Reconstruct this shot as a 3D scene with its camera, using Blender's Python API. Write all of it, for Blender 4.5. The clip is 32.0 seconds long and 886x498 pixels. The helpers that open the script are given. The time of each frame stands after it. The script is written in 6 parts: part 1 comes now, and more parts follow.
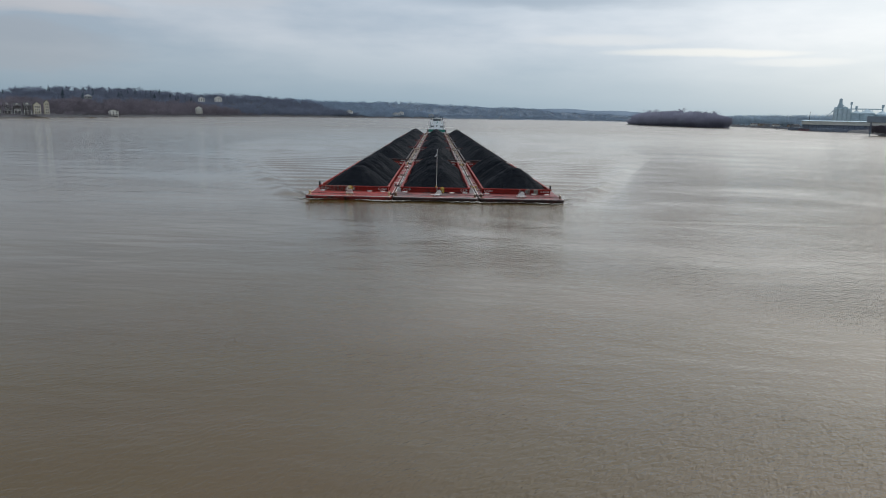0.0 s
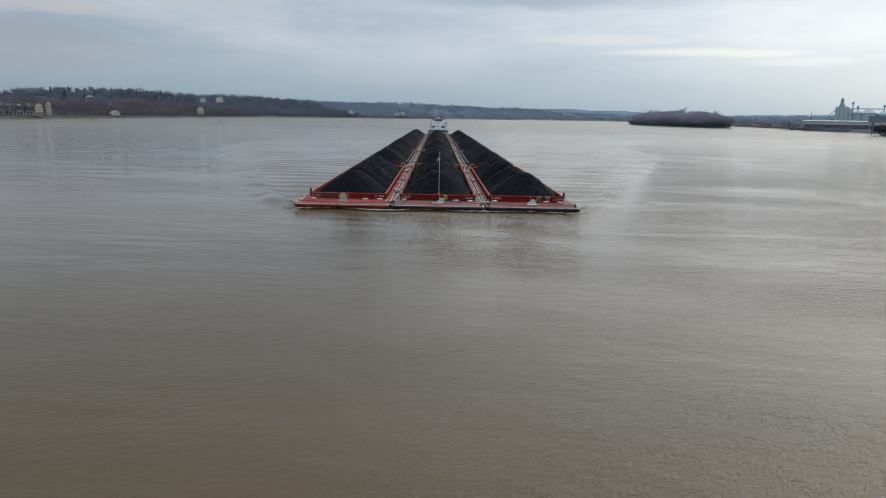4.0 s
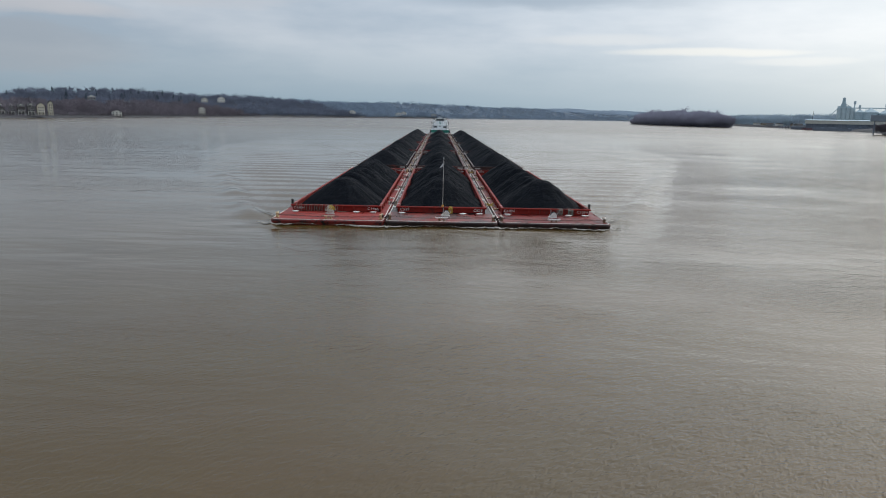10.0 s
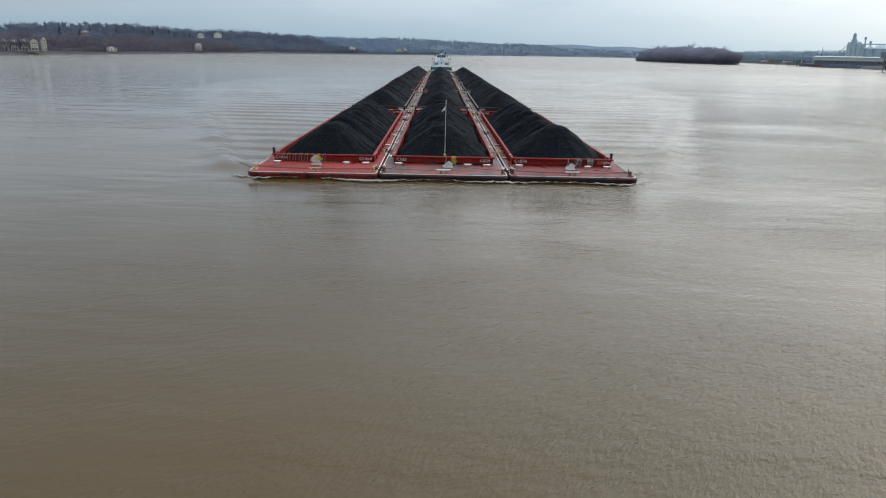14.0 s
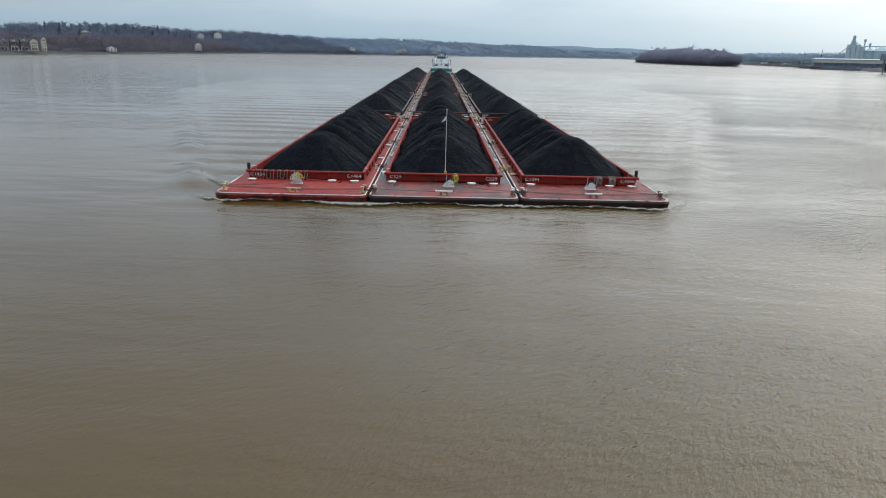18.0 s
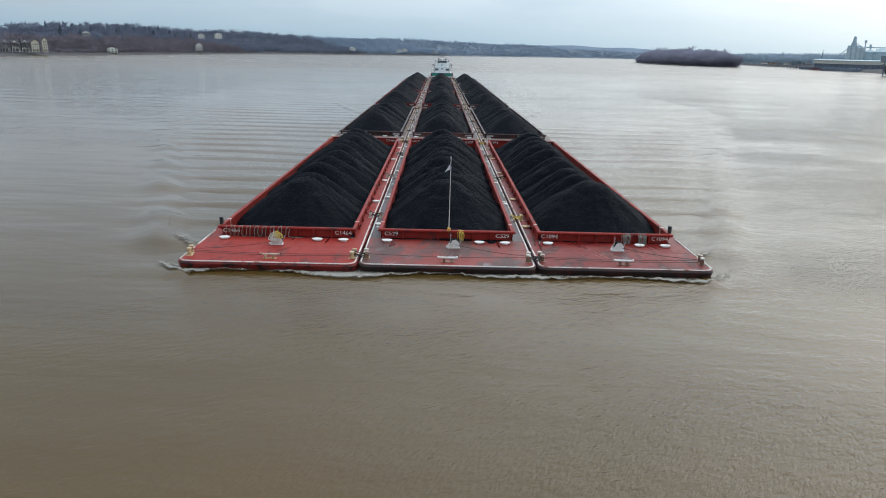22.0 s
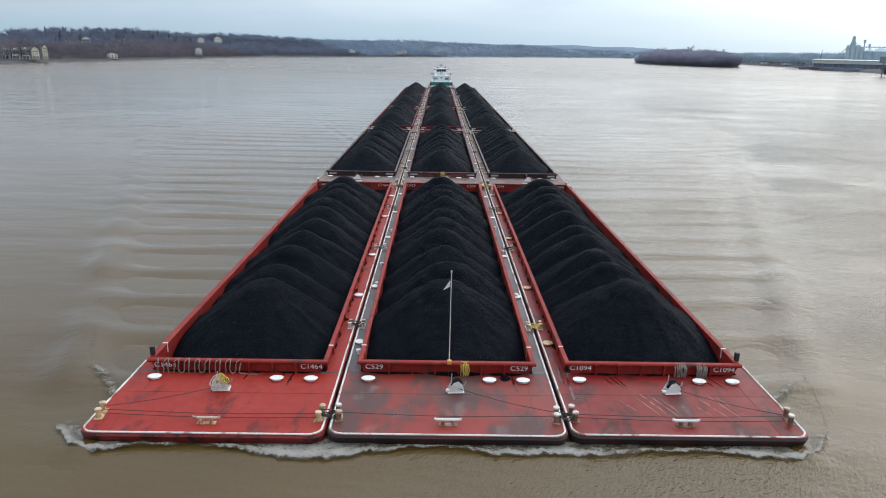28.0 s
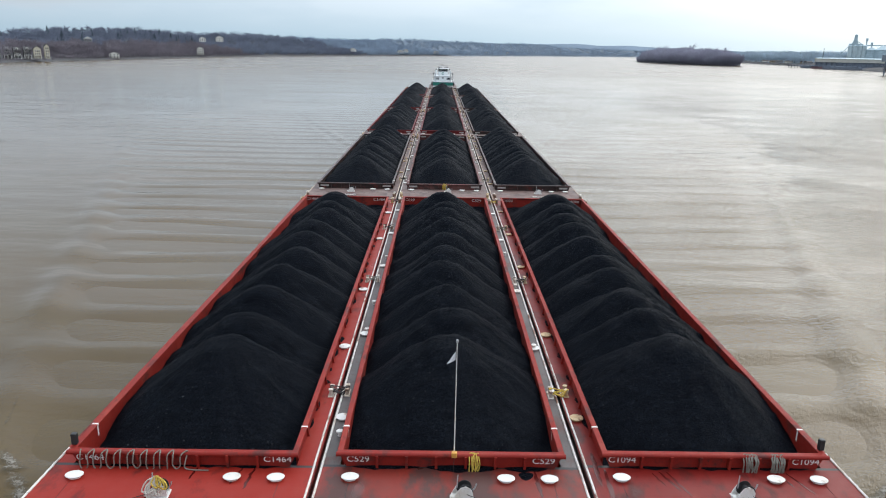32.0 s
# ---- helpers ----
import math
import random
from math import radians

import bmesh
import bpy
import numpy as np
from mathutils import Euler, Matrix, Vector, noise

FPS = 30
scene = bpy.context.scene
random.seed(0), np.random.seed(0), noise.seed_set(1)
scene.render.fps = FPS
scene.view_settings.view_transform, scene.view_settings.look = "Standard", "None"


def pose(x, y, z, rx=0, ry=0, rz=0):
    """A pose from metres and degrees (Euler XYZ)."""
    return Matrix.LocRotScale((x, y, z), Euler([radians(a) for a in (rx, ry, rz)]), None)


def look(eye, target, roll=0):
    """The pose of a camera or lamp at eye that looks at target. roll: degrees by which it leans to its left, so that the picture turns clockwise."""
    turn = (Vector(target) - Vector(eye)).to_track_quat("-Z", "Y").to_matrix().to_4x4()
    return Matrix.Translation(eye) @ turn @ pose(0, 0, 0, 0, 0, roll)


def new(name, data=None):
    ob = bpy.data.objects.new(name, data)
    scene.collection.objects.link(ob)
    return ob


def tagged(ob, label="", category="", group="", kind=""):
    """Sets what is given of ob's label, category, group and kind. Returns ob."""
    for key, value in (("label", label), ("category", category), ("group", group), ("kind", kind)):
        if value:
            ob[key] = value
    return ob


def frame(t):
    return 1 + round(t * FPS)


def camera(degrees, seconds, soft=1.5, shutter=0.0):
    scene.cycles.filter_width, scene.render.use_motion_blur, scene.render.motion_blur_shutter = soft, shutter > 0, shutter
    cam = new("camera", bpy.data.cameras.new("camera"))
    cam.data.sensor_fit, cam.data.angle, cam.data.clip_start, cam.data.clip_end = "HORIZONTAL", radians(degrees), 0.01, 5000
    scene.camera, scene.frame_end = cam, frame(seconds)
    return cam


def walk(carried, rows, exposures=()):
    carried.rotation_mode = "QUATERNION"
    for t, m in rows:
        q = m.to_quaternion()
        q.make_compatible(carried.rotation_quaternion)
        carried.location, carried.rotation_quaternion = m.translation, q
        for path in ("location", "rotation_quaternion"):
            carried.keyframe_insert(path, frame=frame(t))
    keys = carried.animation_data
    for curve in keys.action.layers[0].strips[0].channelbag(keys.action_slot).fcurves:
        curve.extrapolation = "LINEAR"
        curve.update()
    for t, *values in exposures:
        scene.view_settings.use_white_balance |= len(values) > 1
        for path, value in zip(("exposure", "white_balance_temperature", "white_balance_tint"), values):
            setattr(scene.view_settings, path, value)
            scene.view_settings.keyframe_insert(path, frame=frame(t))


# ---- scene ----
cam = camera(64.5, 32.0, soft=1.05)

# The drone hovers low over the river, tips down at 13 s and climbs between 19 and 25 s.
# seconds, x, y, z, yaw to the left, pitch, roll
FLIGHT = [
    (0, -0.09, -86.70, 10.69, -0.805, -10.773, 1.303),
    (1.5, -0.11, -86.72, 10.71, -0.769, -10.760, 1.281),
    (3, -0.16, -86.76, 10.71, -0.721, -10.768, 1.252),
    (6, -0.35, -86.92, 10.49, -0.673, -10.729, 1.223),
    (8, -0.36, -86.91, 10.56, -0.624, -10.772, 1.196),
    (10, -0.46, -87.00, 10.52, -0.589, -10.771, 1.182),
    (12, -0.48, -87.11, 10.44, -0.569, -10.748, 1.188),
    (12.6, -0.48, -87.14, 10.41, -0.569, -10.750, 1.198),
    (12.8, -0.48, -87.15, 10.41, -0.569, -10.760, 1.201),
    (12.9, -0.48, -87.16, 10.40, -0.569, -10.820, 1.203),
    (13, -0.48, -87.16, 10.40, -0.569, -11.130, 1.205),
    (13.1, -0.48, -87.17, 10.40, -0.572, -11.970, 1.207),
    (13.2, -0.48, -87.17, 10.40, -0.575, -12.920, 1.210),
    (13.3, -0.48, -87.17, 10.40, -0.578, -13.700, 1.212),
    (13.4, -0.48, -87.18, 10.40, -0.581, -14.560, 1.215),
    (13.5, -0.48, -87.18, 10.40, -0.584, -15.380, 1.217),
    (13.6, -0.49, -87.18, 10.40, -0.587, -15.600, 1.220),
    (13.8, -0.49, -87.19, 10.40, -0.593, -15.680, 1.225),
    (14, -0.49, -87.20, 10.39, -0.599, -15.691, 1.229),
    (14.5, -0.50, -87.21, 10.37, -0.626, -15.676, 1.266),
    (16.5, -0.48, -87.15, 10.45, -0.635, -15.644, 1.310),
    (17, -0.48, -87.16, 10.45, -0.644, -15.643, 1.356),
    (18, -0.49, -87.18, 10.44, -0.648, -15.615, 1.397),
    (19, -0.51, -87.22, 10.53, -0.637, -15.627, 1.419),
    (19.5, -0.52, -87.23, 10.73, -0.626, -15.650, 1.421),
    (20, -0.54, -87.24, 11.03, -0.628, -15.659, 1.424),
    (20.5, -0.57, -87.25, 11.41, -0.630, -15.664, 1.442),
    (21, -0.61, -87.25, 11.85, -0.631, -15.672, 1.465),
    (22, -0.72, -87.24, 12.95, -0.632, -15.703, 1.459),
    (23, -0.87, -87.19, 14.30, -0.623, -15.734, 1.402),
    (24, -1.00, -87.17, 15.82, -0.599, -15.764, 1.305),
    (25, -1.07, -87.15, 16.98, -0.566, -15.733, 1.203),
    (25.5, -1.06, -87.17, 17.14, -0.556, -15.796, 1.127),
    (27.5, -0.64, -87.39, 16.85, -0.570, -15.718, 1.082),
    (28, -0.61, -87.43, 16.81, -0.567, -15.713, 1.050),
    (29, -0.60, -87.48, 16.77, -0.543, -15.770, 1.026),
    (30, -0.60, -87.56, 16.82, -0.505, -15.783, 1.010),
    (31, -0.64, -87.61, 16.92, -0.459, -15.781, 0.992),
    (32, -0.63, -87.62, 16.99, -0.432, -15.796, 0.977),
]


def view(x, y, z, yaw, pitch, roll):
    a, p = radians(yaw), radians(pitch)
    ahead = Vector((-math.sin(a) * math.cos(p), math.cos(a) * math.cos(p), math.sin(p)))
    eye = Vector((x, y, z))
    return look(eye, eye + ahead * 100, roll)


walk(cam, [(r[0], view(*r[1:])) for r in FLIGHT],
     [(0.0, -0.05, 6450, 9), (12.8, -0.03, 6450, 9), (14.0, 0.26, 6380, 8), (19.0, 0.32, 6350, 7), (23.0, 0.44, 6280, 7), (25.0, 0.50, 6250, 8), (28.0, 0.57, 6350, 9), (32.0, 0.67, 6500, 9)])

TOW_SPEED = 2.15      # metres a second, towards -y
ROW_STEP = 59.55      # one barge length with its gap

# ---- world and sun ----
SUN_AZ, SUN_EL = 50.0, 28.0     # degrees to the right of +y, degrees up
sun_dir = Vector((math.sin(radians(SUN_AZ)) * math.cos(radians(SUN_EL)),
                  math.cos(radians(SUN_AZ)) * math.cos(radians(SUN_EL)), math.sin(radians(SUN_EL))))


def build_world():
    w = bpy.data.worlds.new("overcast_sky")
    scene.world = w
    w.use_nodes = True
    nt = w.node_tree
    nt.nodes.clear()
    N, L = nt.nodes.new, nt.links.new
    out, bg = N("ShaderNodeOutputWorld"), N("ShaderNodeBackground")
    sky = N("ShaderNodeTexSky")
    sky.sky_type, sky.sun_disc = "NISHITA", False
    sky.sun_elevation, sky.sun_rotation = radians(SUN_EL), radians(SUN_AZ)
    sky.air_density, sky.dust_density = 1.0, 2.5
    dim = N("ShaderNodeMix"); dim.data_type, dim.blend_type = "RGBA", "MULTIPLY"
    dim.inputs[0].default_value = 1.0
    dim.inputs[7].default_value = (0.09, 0.09, 0.09, 1)
    L(sky.outputs[0], dim.inputs[6])
    tc = N("ShaderNodeTexCoord")
    sep = N("ShaderNodeSeparateXYZ"); L(tc.outputs["Generated"], sep.inputs[0])
    up = N("ShaderNodeMath"); up.operation = "MAXIMUM"; up.inputs[1].default_value = 0.0
    L(sep.outputs[2], up.inputs[0])
    lift = N("ShaderNodeMath"); lift.operation = "ADD"; lift.inputs[1].default_value = 0.20
    L(up.outputs[0], lift.inputs[0])
    px = N("ShaderNodeMath"); px.operation = "DIVIDE"; L(sep.outputs[0], px.inputs[0]); L(lift.outputs[0], px.inputs[1])
    py = N("ShaderNodeMath"); py.operation = "DIVIDE"; L(sep.outputs[1], py.inputs[0]); L(lift.outputs[0], py.inputs[1])
    flat = N("ShaderNodeCombineXYZ"); L(px.outputs[0], flat.inputs[0]); L(py.outputs[0], flat.inputs[1])
    flat.inputs[2].default_value = 3.7
    n1 = N("ShaderNodeTexNoise"); n1.inputs["Scale"].default_value = 1.15; n1.inputs["Detail"].default_value = 5
    n1.inputs["Roughness"].default_value = 0.55
    L(flat.outputs[0], n1.inputs["Vector"])
    # thin layers of cloud, drawn out level near the horizon
    lay = N("ShaderNodeMapping"); lay.inputs["Scale"].default_value = (2.8, 2.8, 13.0)
    L(tc.outputs["Generated"], lay.inputs[0])
    n2k = N("ShaderNodeTexNoise"); n2k.inputs["Scale"].default_value = 1.3; n2k.inputs["Detail"].default_value = 6
    n2k.inputs["Roughness"].default_value = 0.52
    L(lay.outputs[0], n2k.inputs["Vector"])

    def calc(op, a, b):
        k = N("ShaderNodeMath"); k.operation = op
        for q, sock in ((a, k.inputs[0]), (b, k.inputs[1])):
            if isinstance(q, (int, float)):
                sock.default_value = q
            else:
                L(q, sock)
        return k.outputs[0]

    def blend(fac, a, b, how="MIX"):
        k = N("ShaderNodeMix"); k.data_type, k.blend_type = "RGBA", how
        L(fac, k.inputs[0]); L(a, k.inputs[6])
        k.inputs[7].default_value = (*b, 1)
        return k.outputs[2]

    both_noise = calc("ADD", calc("MULTIPLY", n1.outputs[0], 0.45), calc("MULTIPLY", n2k.outputs[0], 0.55))
    ramp = N("ShaderNodeValToRGB")
    e = ramp.color_ramp.elements
    e[0].position, e[0].color = 0.38, (0.46, 0.555, 0.67, 1)
    e[1].position, e[1].color = 0.60, (0.685, 0.745, 0.83, 1)
    L(both_noise, ramp.inputs[0])
    # clearer, evenly lit air towards the horizon
    hor = N("ShaderNodeMapRange"); hor.inputs["From Min"].default_value, hor.inputs["From Max"].default_value = 0.015, 0.105
    L(sep.outputs[2], hor.inputs[0])
    low = N("ShaderNodeMix"); low.data_type = "RGBA"
    low.inputs[6].default_value = (0.375, 0.505, 0.615, 1)
    L(hor.outputs[0], low.inputs[0]); L(ramp.outputs[0], low.inputs[7])
    # single clouds: bearing and height in degrees, half sizes, colour, share
    east = calc("DIVIDE", sep.outputs[0], calc("MAXIMUM", sep.outputs[1], 0.15))
    clouds = low.outputs[2]
    for az, el, haz, hel, tint, share in ((20.5, 5.0, 6.5, 0.26, (0.86, 0.86, 0.84), 0.7), (13.0, 5.9, 5.0, 0.34, (0.76, 0.78, 0.81), 0.45), (26.5, 4.3, 4.0, 0.3, (0.80, 0.82, 0.84), 0.4),
                                         (10.0, 8.9, 10.0, 0.8, (0.35, 0.44, 0.55), 0.9), (-3.0, 9.6, 6.0, 0.5, (0.42, 0.50, 0.60), 0.5), (27.0, 9.0, 7.0, 0.5, (0.45, 0.54, 0.64), 0.55),
                                         (-28.5, 6.6, 6.0, 0.8, (0.76, 0.73, 0.75), 0.55), (-20.0, 8.8, 9.0, 0.7, (0.66, 0.68, 0.73), 0.5), (-31.0, 3.6, 9.0, 1.1, (0.47, 0.50, 0.56), 0.5)):
        du = calc("DIVIDE", calc("SUBTRACT", east, math.tan(radians(az))), math.tan(radians(haz)))
        dw = calc("DIVIDE", calc("SUBTRACT", sep.outputs[2], math.sin(radians(el))), math.sin(radians(hel)))
        dw = calc("ADD", dw, calc("MULTIPLY", calc("SUBTRACT", n2k.outputs[0], 0.5), 5.0))
        far = calc("ADD", calc("MULTIPLY", du, du), calc("MULTIPLY", dw, dw))
        edge = N("ShaderNodeMapRange"); edge.interpolation_type = "SMOOTHSTEP"
        edge.inputs["From Min"].default_value, edge.inputs["From Max"].default_value = 2.2, 0.1
        edge.inputs["To Max"].default_value = share
        L(far, edge.inputs[0])
        clouds = blend(edge.outputs[0], clouds, tint)
    mix = N("ShaderNodeMix"); mix.data_type = "RGBA"; mix.inputs[0].default_value = 0.88
    L(dim.outputs[2], mix.inputs[6]); L(clouds, mix.inputs[7])
    # the thinner cloud before the sun
    dot = N("ShaderNodeVectorMath"); dot.operation = "DOT_PRODUCT"; dot.inputs[1].default_value = sun_dir
    L(tc.outputs["Generated"], dot.inputs[0])
    pos = N("ShaderNodeMath"); pos.operation = "MAXIMUM"; pos.inputs[1].default_value = 0.0; L(dot.outputs["Value"], pos.inputs[0])
    pw = N("ShaderNodeMath"); pw.operation = "POWER"; pw.inputs[1].default_value = 8.0; L(pos.outputs[0], pw.inputs[0])
    glow = N("ShaderNodeMix"); glow.data_type, glow.blend_type = "RGBA", "ADD"
    glow.inputs[7].default_value = (0.58, 0.56, 0.49, 1)
    L(pw.outputs[0], glow.inputs[0]); L(mix.outputs[2], glow.inputs[6])
    # an overcast dome is brighter overhead than near the horizon
    dome = N("ShaderNodeMapRange"); dome.inputs["From Min"].default_value, dome.inputs["From Max"].default_value = 0.22, 0.80
    dome.inputs["To Min"].default_value, dome.inputs["To Max"].default_value = 1.0, 2.1
    L(sep.outputs[2], dome.inputs[0])
    # thicker cloud away from the sun
    thick = N("ShaderNodeMapRange"); thick.inputs["From Min"].default_value, thick.inputs["From Max"].default_value = 0.15, 0.75
    thick.inputs["To Min"].default_value, thick.inputs["To Max"].default_value = 0.80, 1.0
    L(dot.outputs["Value"], thick.inputs[0])
    dome_thick = N("ShaderNodeMath"); dome_thick.operation = "MULTIPLY"
    L(dome.outputs[0], dome_thick.inputs[0]); L(thick.outputs[0], dome_thick.inputs[1])
    # added dimming of the unseen high sky away from the sun, for darker left water
    high = N("ShaderNodeMapRange"); high.inputs["From Min"].default_value, high.inputs["From Max"].default_value = 0.16, 0.42
    L(sep.outputs[2], high.inputs[0])
    upper_dim = N("ShaderNodeMapRange"); upper_dim.inputs["From Min"].default_value, upper_dim.inputs["From Max"].default_value = 0.25, 0.80
    upper_dim.inputs["To Min"].default_value, upper_dim.inputs["To Max"].default_value = 0.22, 0.0
    L(dot.outputs["Value"], upper_dim.inputs[0])
    both = N("ShaderNodeMath"); both.operation = "MULTIPLY"
    L(dome_thick.outputs[0], both.inputs[0]); L(calc("SUBTRACT", 1.0, calc("MULTIPLY", high.outputs[0], upper_dim.outputs[0])), both.inputs[1])
    lit = N("ShaderNodeVectorMath"); lit.operation = "SCALE"
    L(glow.outputs[2], lit.inputs[0]); L(both.outputs[0], lit.inputs["Scale"])
    L(lit.outputs[0], bg.inputs[0])
    bg.inputs[1].default_value = 1.0
    L(bg.outputs[0], out.inputs[0])


build_world()
sun = new("sun", bpy.data.lights.new("sun", "SUN"))
sun.data.energy, sun.data.angle, sun.data.color = 0.5, radians(100), (1.0, 0.93, 0.84)
sun.matrix_world = look((0, 0, 200), Vector((0, 0, 200)) - sun_dir)


# ---- materials ----
def mat_base(name, rough=0.6, metal=0.0, spec=0.5):
    m = bpy.data.materials.new(name)
    m.use_nodes = True
    b = m.node_tree.nodes["Principled BSDF"]
    b.inputs["Roughness"].default_value, b.inputs["Metallic"].default_value = rough, metal
    b.inputs["Specular IOR Level"].default_value = spec
    return m, m.node_tree, b


def coords(nt, world=False, spread=0.0):
    if world:
        return nt.nodes.new("ShaderNodeNewGeometry").outputs["Position"]
    c = nt.nodes.new("ShaderNodeTexCoord").outputs["Object"]
    if not spread:
        return c
    info = nt.nodes.new("ShaderNodeObjectInfo")
    mul = nt.nodes.new("ShaderNodeMath"); mul.operation = "MULTIPLY"; mul.inputs[1].default_value = spread
    nt.links.new(info.outputs["Random"], mul.inputs[0])
    add = nt.nodes.new("ShaderNodeVectorMath"); add.operation = "ADD"
    nt.links.new(c, add.inputs[0]); nt.links.new(mul.outputs[0], add.inputs[1])
    return add.outputs[0]


def noise_node(nt, vec, scale, detail=5, rough=0.6, stretch=None):
    if stretch:
        mp = nt.nodes.new("ShaderNodeMapping"); mp.inputs["Scale"].default_value = stretch
        nt.links.new(vec, mp.inputs[0]); vec = mp.outputs[0]
    n = nt.nodes.new("ShaderNodeTexNoise")
    n.inputs["Scale"].default_value, n.inputs["Detail"].default_value, n.inputs["Roughness"].default_value = scale, detail, rough
    nt.links.new(vec, n.inputs["Vector"])
    return n.outputs[0]


def step_node(nt, val, lo, hi):
    r = nt.nodes.new("ShaderNodeMapRange")
    r.inputs["From Min"].default_value, r.inputs["From Max"].default_value = lo, hi
    nt.links.new(val, r.inputs[0])
    return r.outputs[0]


def mix_node(nt, fac, a, b):
    m = nt.nodes.new("ShaderNodeMix"); m.data_type = "RGBA"
    nt.links.new(fac, m.inputs[0])
    for s, i in ((a, 6), (b, 7)):
        if isinstance(s, tuple):
            m.inputs[i].default_value = (*s, 1)
        else:
            nt.links.new(s, m.inputs[i])
    return m.outputs[2]


def bump_node(nt, b, val, strength, dist, before=None):
    n = nt.nodes.new("ShaderNodeBump")
    n.inputs["Strength"].default_value, n.inputs["Distance"].default_value = strength, dist
    nt.links.new(val, n.inputs["Height"])
    if before:
        nt.links.new(before, n.inputs["Normal"])
    nt.links.new(n.outputs[0], b.inputs["Normal"])
    return n.outputs[0]


def worn(name, main, faded, dirt, rough=0.5, scale=1.0, wear=0.5, dirt_amount=0.5, metal=0.0, bump=0.01, spread=40.0, streak=None, spec=0.35, puddles=0.0, speck=1.0):
    """Painted or bare surface: two scales of fading, dirt patches, fine grain."""
    m, nt, b = mat_base(name, rough, metal, spec)
    v = coords(nt, spread=spread)
    big = step_node(nt, noise_node(nt, v, 0.35 * scale, 6, 0.6), 0.60 - 0.2 * wear, (0.72 if speck else 0.80) - 0.1 * wear)
    col = mix_node(nt, big, main, faded)
    fine = step_node(nt, noise_node(nt, v, 6 * scale, 6, 0.7), 0.66 - 0.16 * wear * speck + 0.06 * (1 - speck), 0.78 - 0.12 * wear * speck + 0.08 * (1 - speck))
    col = mix_node(nt, fine, col, tuple(0.6 * c for c in dirt))
    d = step_node(nt, noise_node(nt, v, 0.8 * scale, 7, 0.65, (1, 0.5, 1)), 0.64 - 0.22 * dirt_amount, 0.74 - 0.22 * dirt_amount)
    col = mix_node(nt, d, col, dirt)
    if streak:
        st = step_node(nt, noise_node(nt, v, 0.7, 5, 0.6, (2.2, 0.22, 1)), 0.56, 0.66)
        col = mix_node(nt, st, col, streak)
    nt.links.new(col, b.inputs["Base Color"])
    r = nt.nodes.new("ShaderNodeMapRange")
    r.inputs["To Min"].default_value, r.inputs["To Max"].default_value = rough * 0.65, min(1, rough * 1.3)
    nt.links.new(noise_node(nt, v, 1.7 * scale, 4), r.inputs[0])
    wet = r.outputs[0]
    if puddles:      # films of standing water
        p = step_node(nt, noise_node(nt, v, 0.55, 5, 0.55, (1.3, 0.7, 1)), 0.69 - 0.2 * puddles, 0.76 - 0.2 * puddles)
        k = nt.nodes.new("ShaderNodeMix")
        nt.links.new(p, k.inputs[0]); nt.links.new(wet, k.inputs[2])
        k.inputs[3].default_value = 0.10
        wet = k.outputs[0]
    nt.links.new(wet, b.inputs["Roughness"])
    bump_node(nt, b, noise_node(nt, v, 9 * scale, 5), 0.35, bump)
    return m


def wave_noise(nt, v, turn, long, short, detail=3, rough=0.55):
    """Noise drawn out along one direction: turn degrees from +x, long by short metres a cell."""
    mp = nt.nodes.new("ShaderNodeMapping"); mp.vector_type = "TEXTURE"
    mp.inputs["Rotation"].default_value = (0, 0, radians(turn))
    mp.inputs["Scale"].default_value = (long, short, 1)
    nt.links.new(v, mp.inputs[0])
    return noise_node(nt, mp.outputs[0], 1.0, detail, rough)


def scaled(nt, val, by):
    m = nt.nodes.new("ShaderNodeMath"); m.operation = "MULTIPLY"
    nt.links.new(val, m.inputs[0])
    if isinstance(by, float):
        m.inputs[1].default_value = by
    else:
        nt.links.new(by, m.inputs[1])
    return m.outputs[0]


def map_node(nt, val, lo, hi, to_lo, to_hi):
    r = nt.nodes.new("ShaderNodeMapRange")
    r.inputs["From Min"].default_value, r.inputs["From Max"].default_value = lo, hi
    r.inputs["To Min"].default_value, r.inputs["To Max"].default_value = to_lo, to_hi
    nt.links.new(val, r.inputs[0])
    return r.outputs[0]


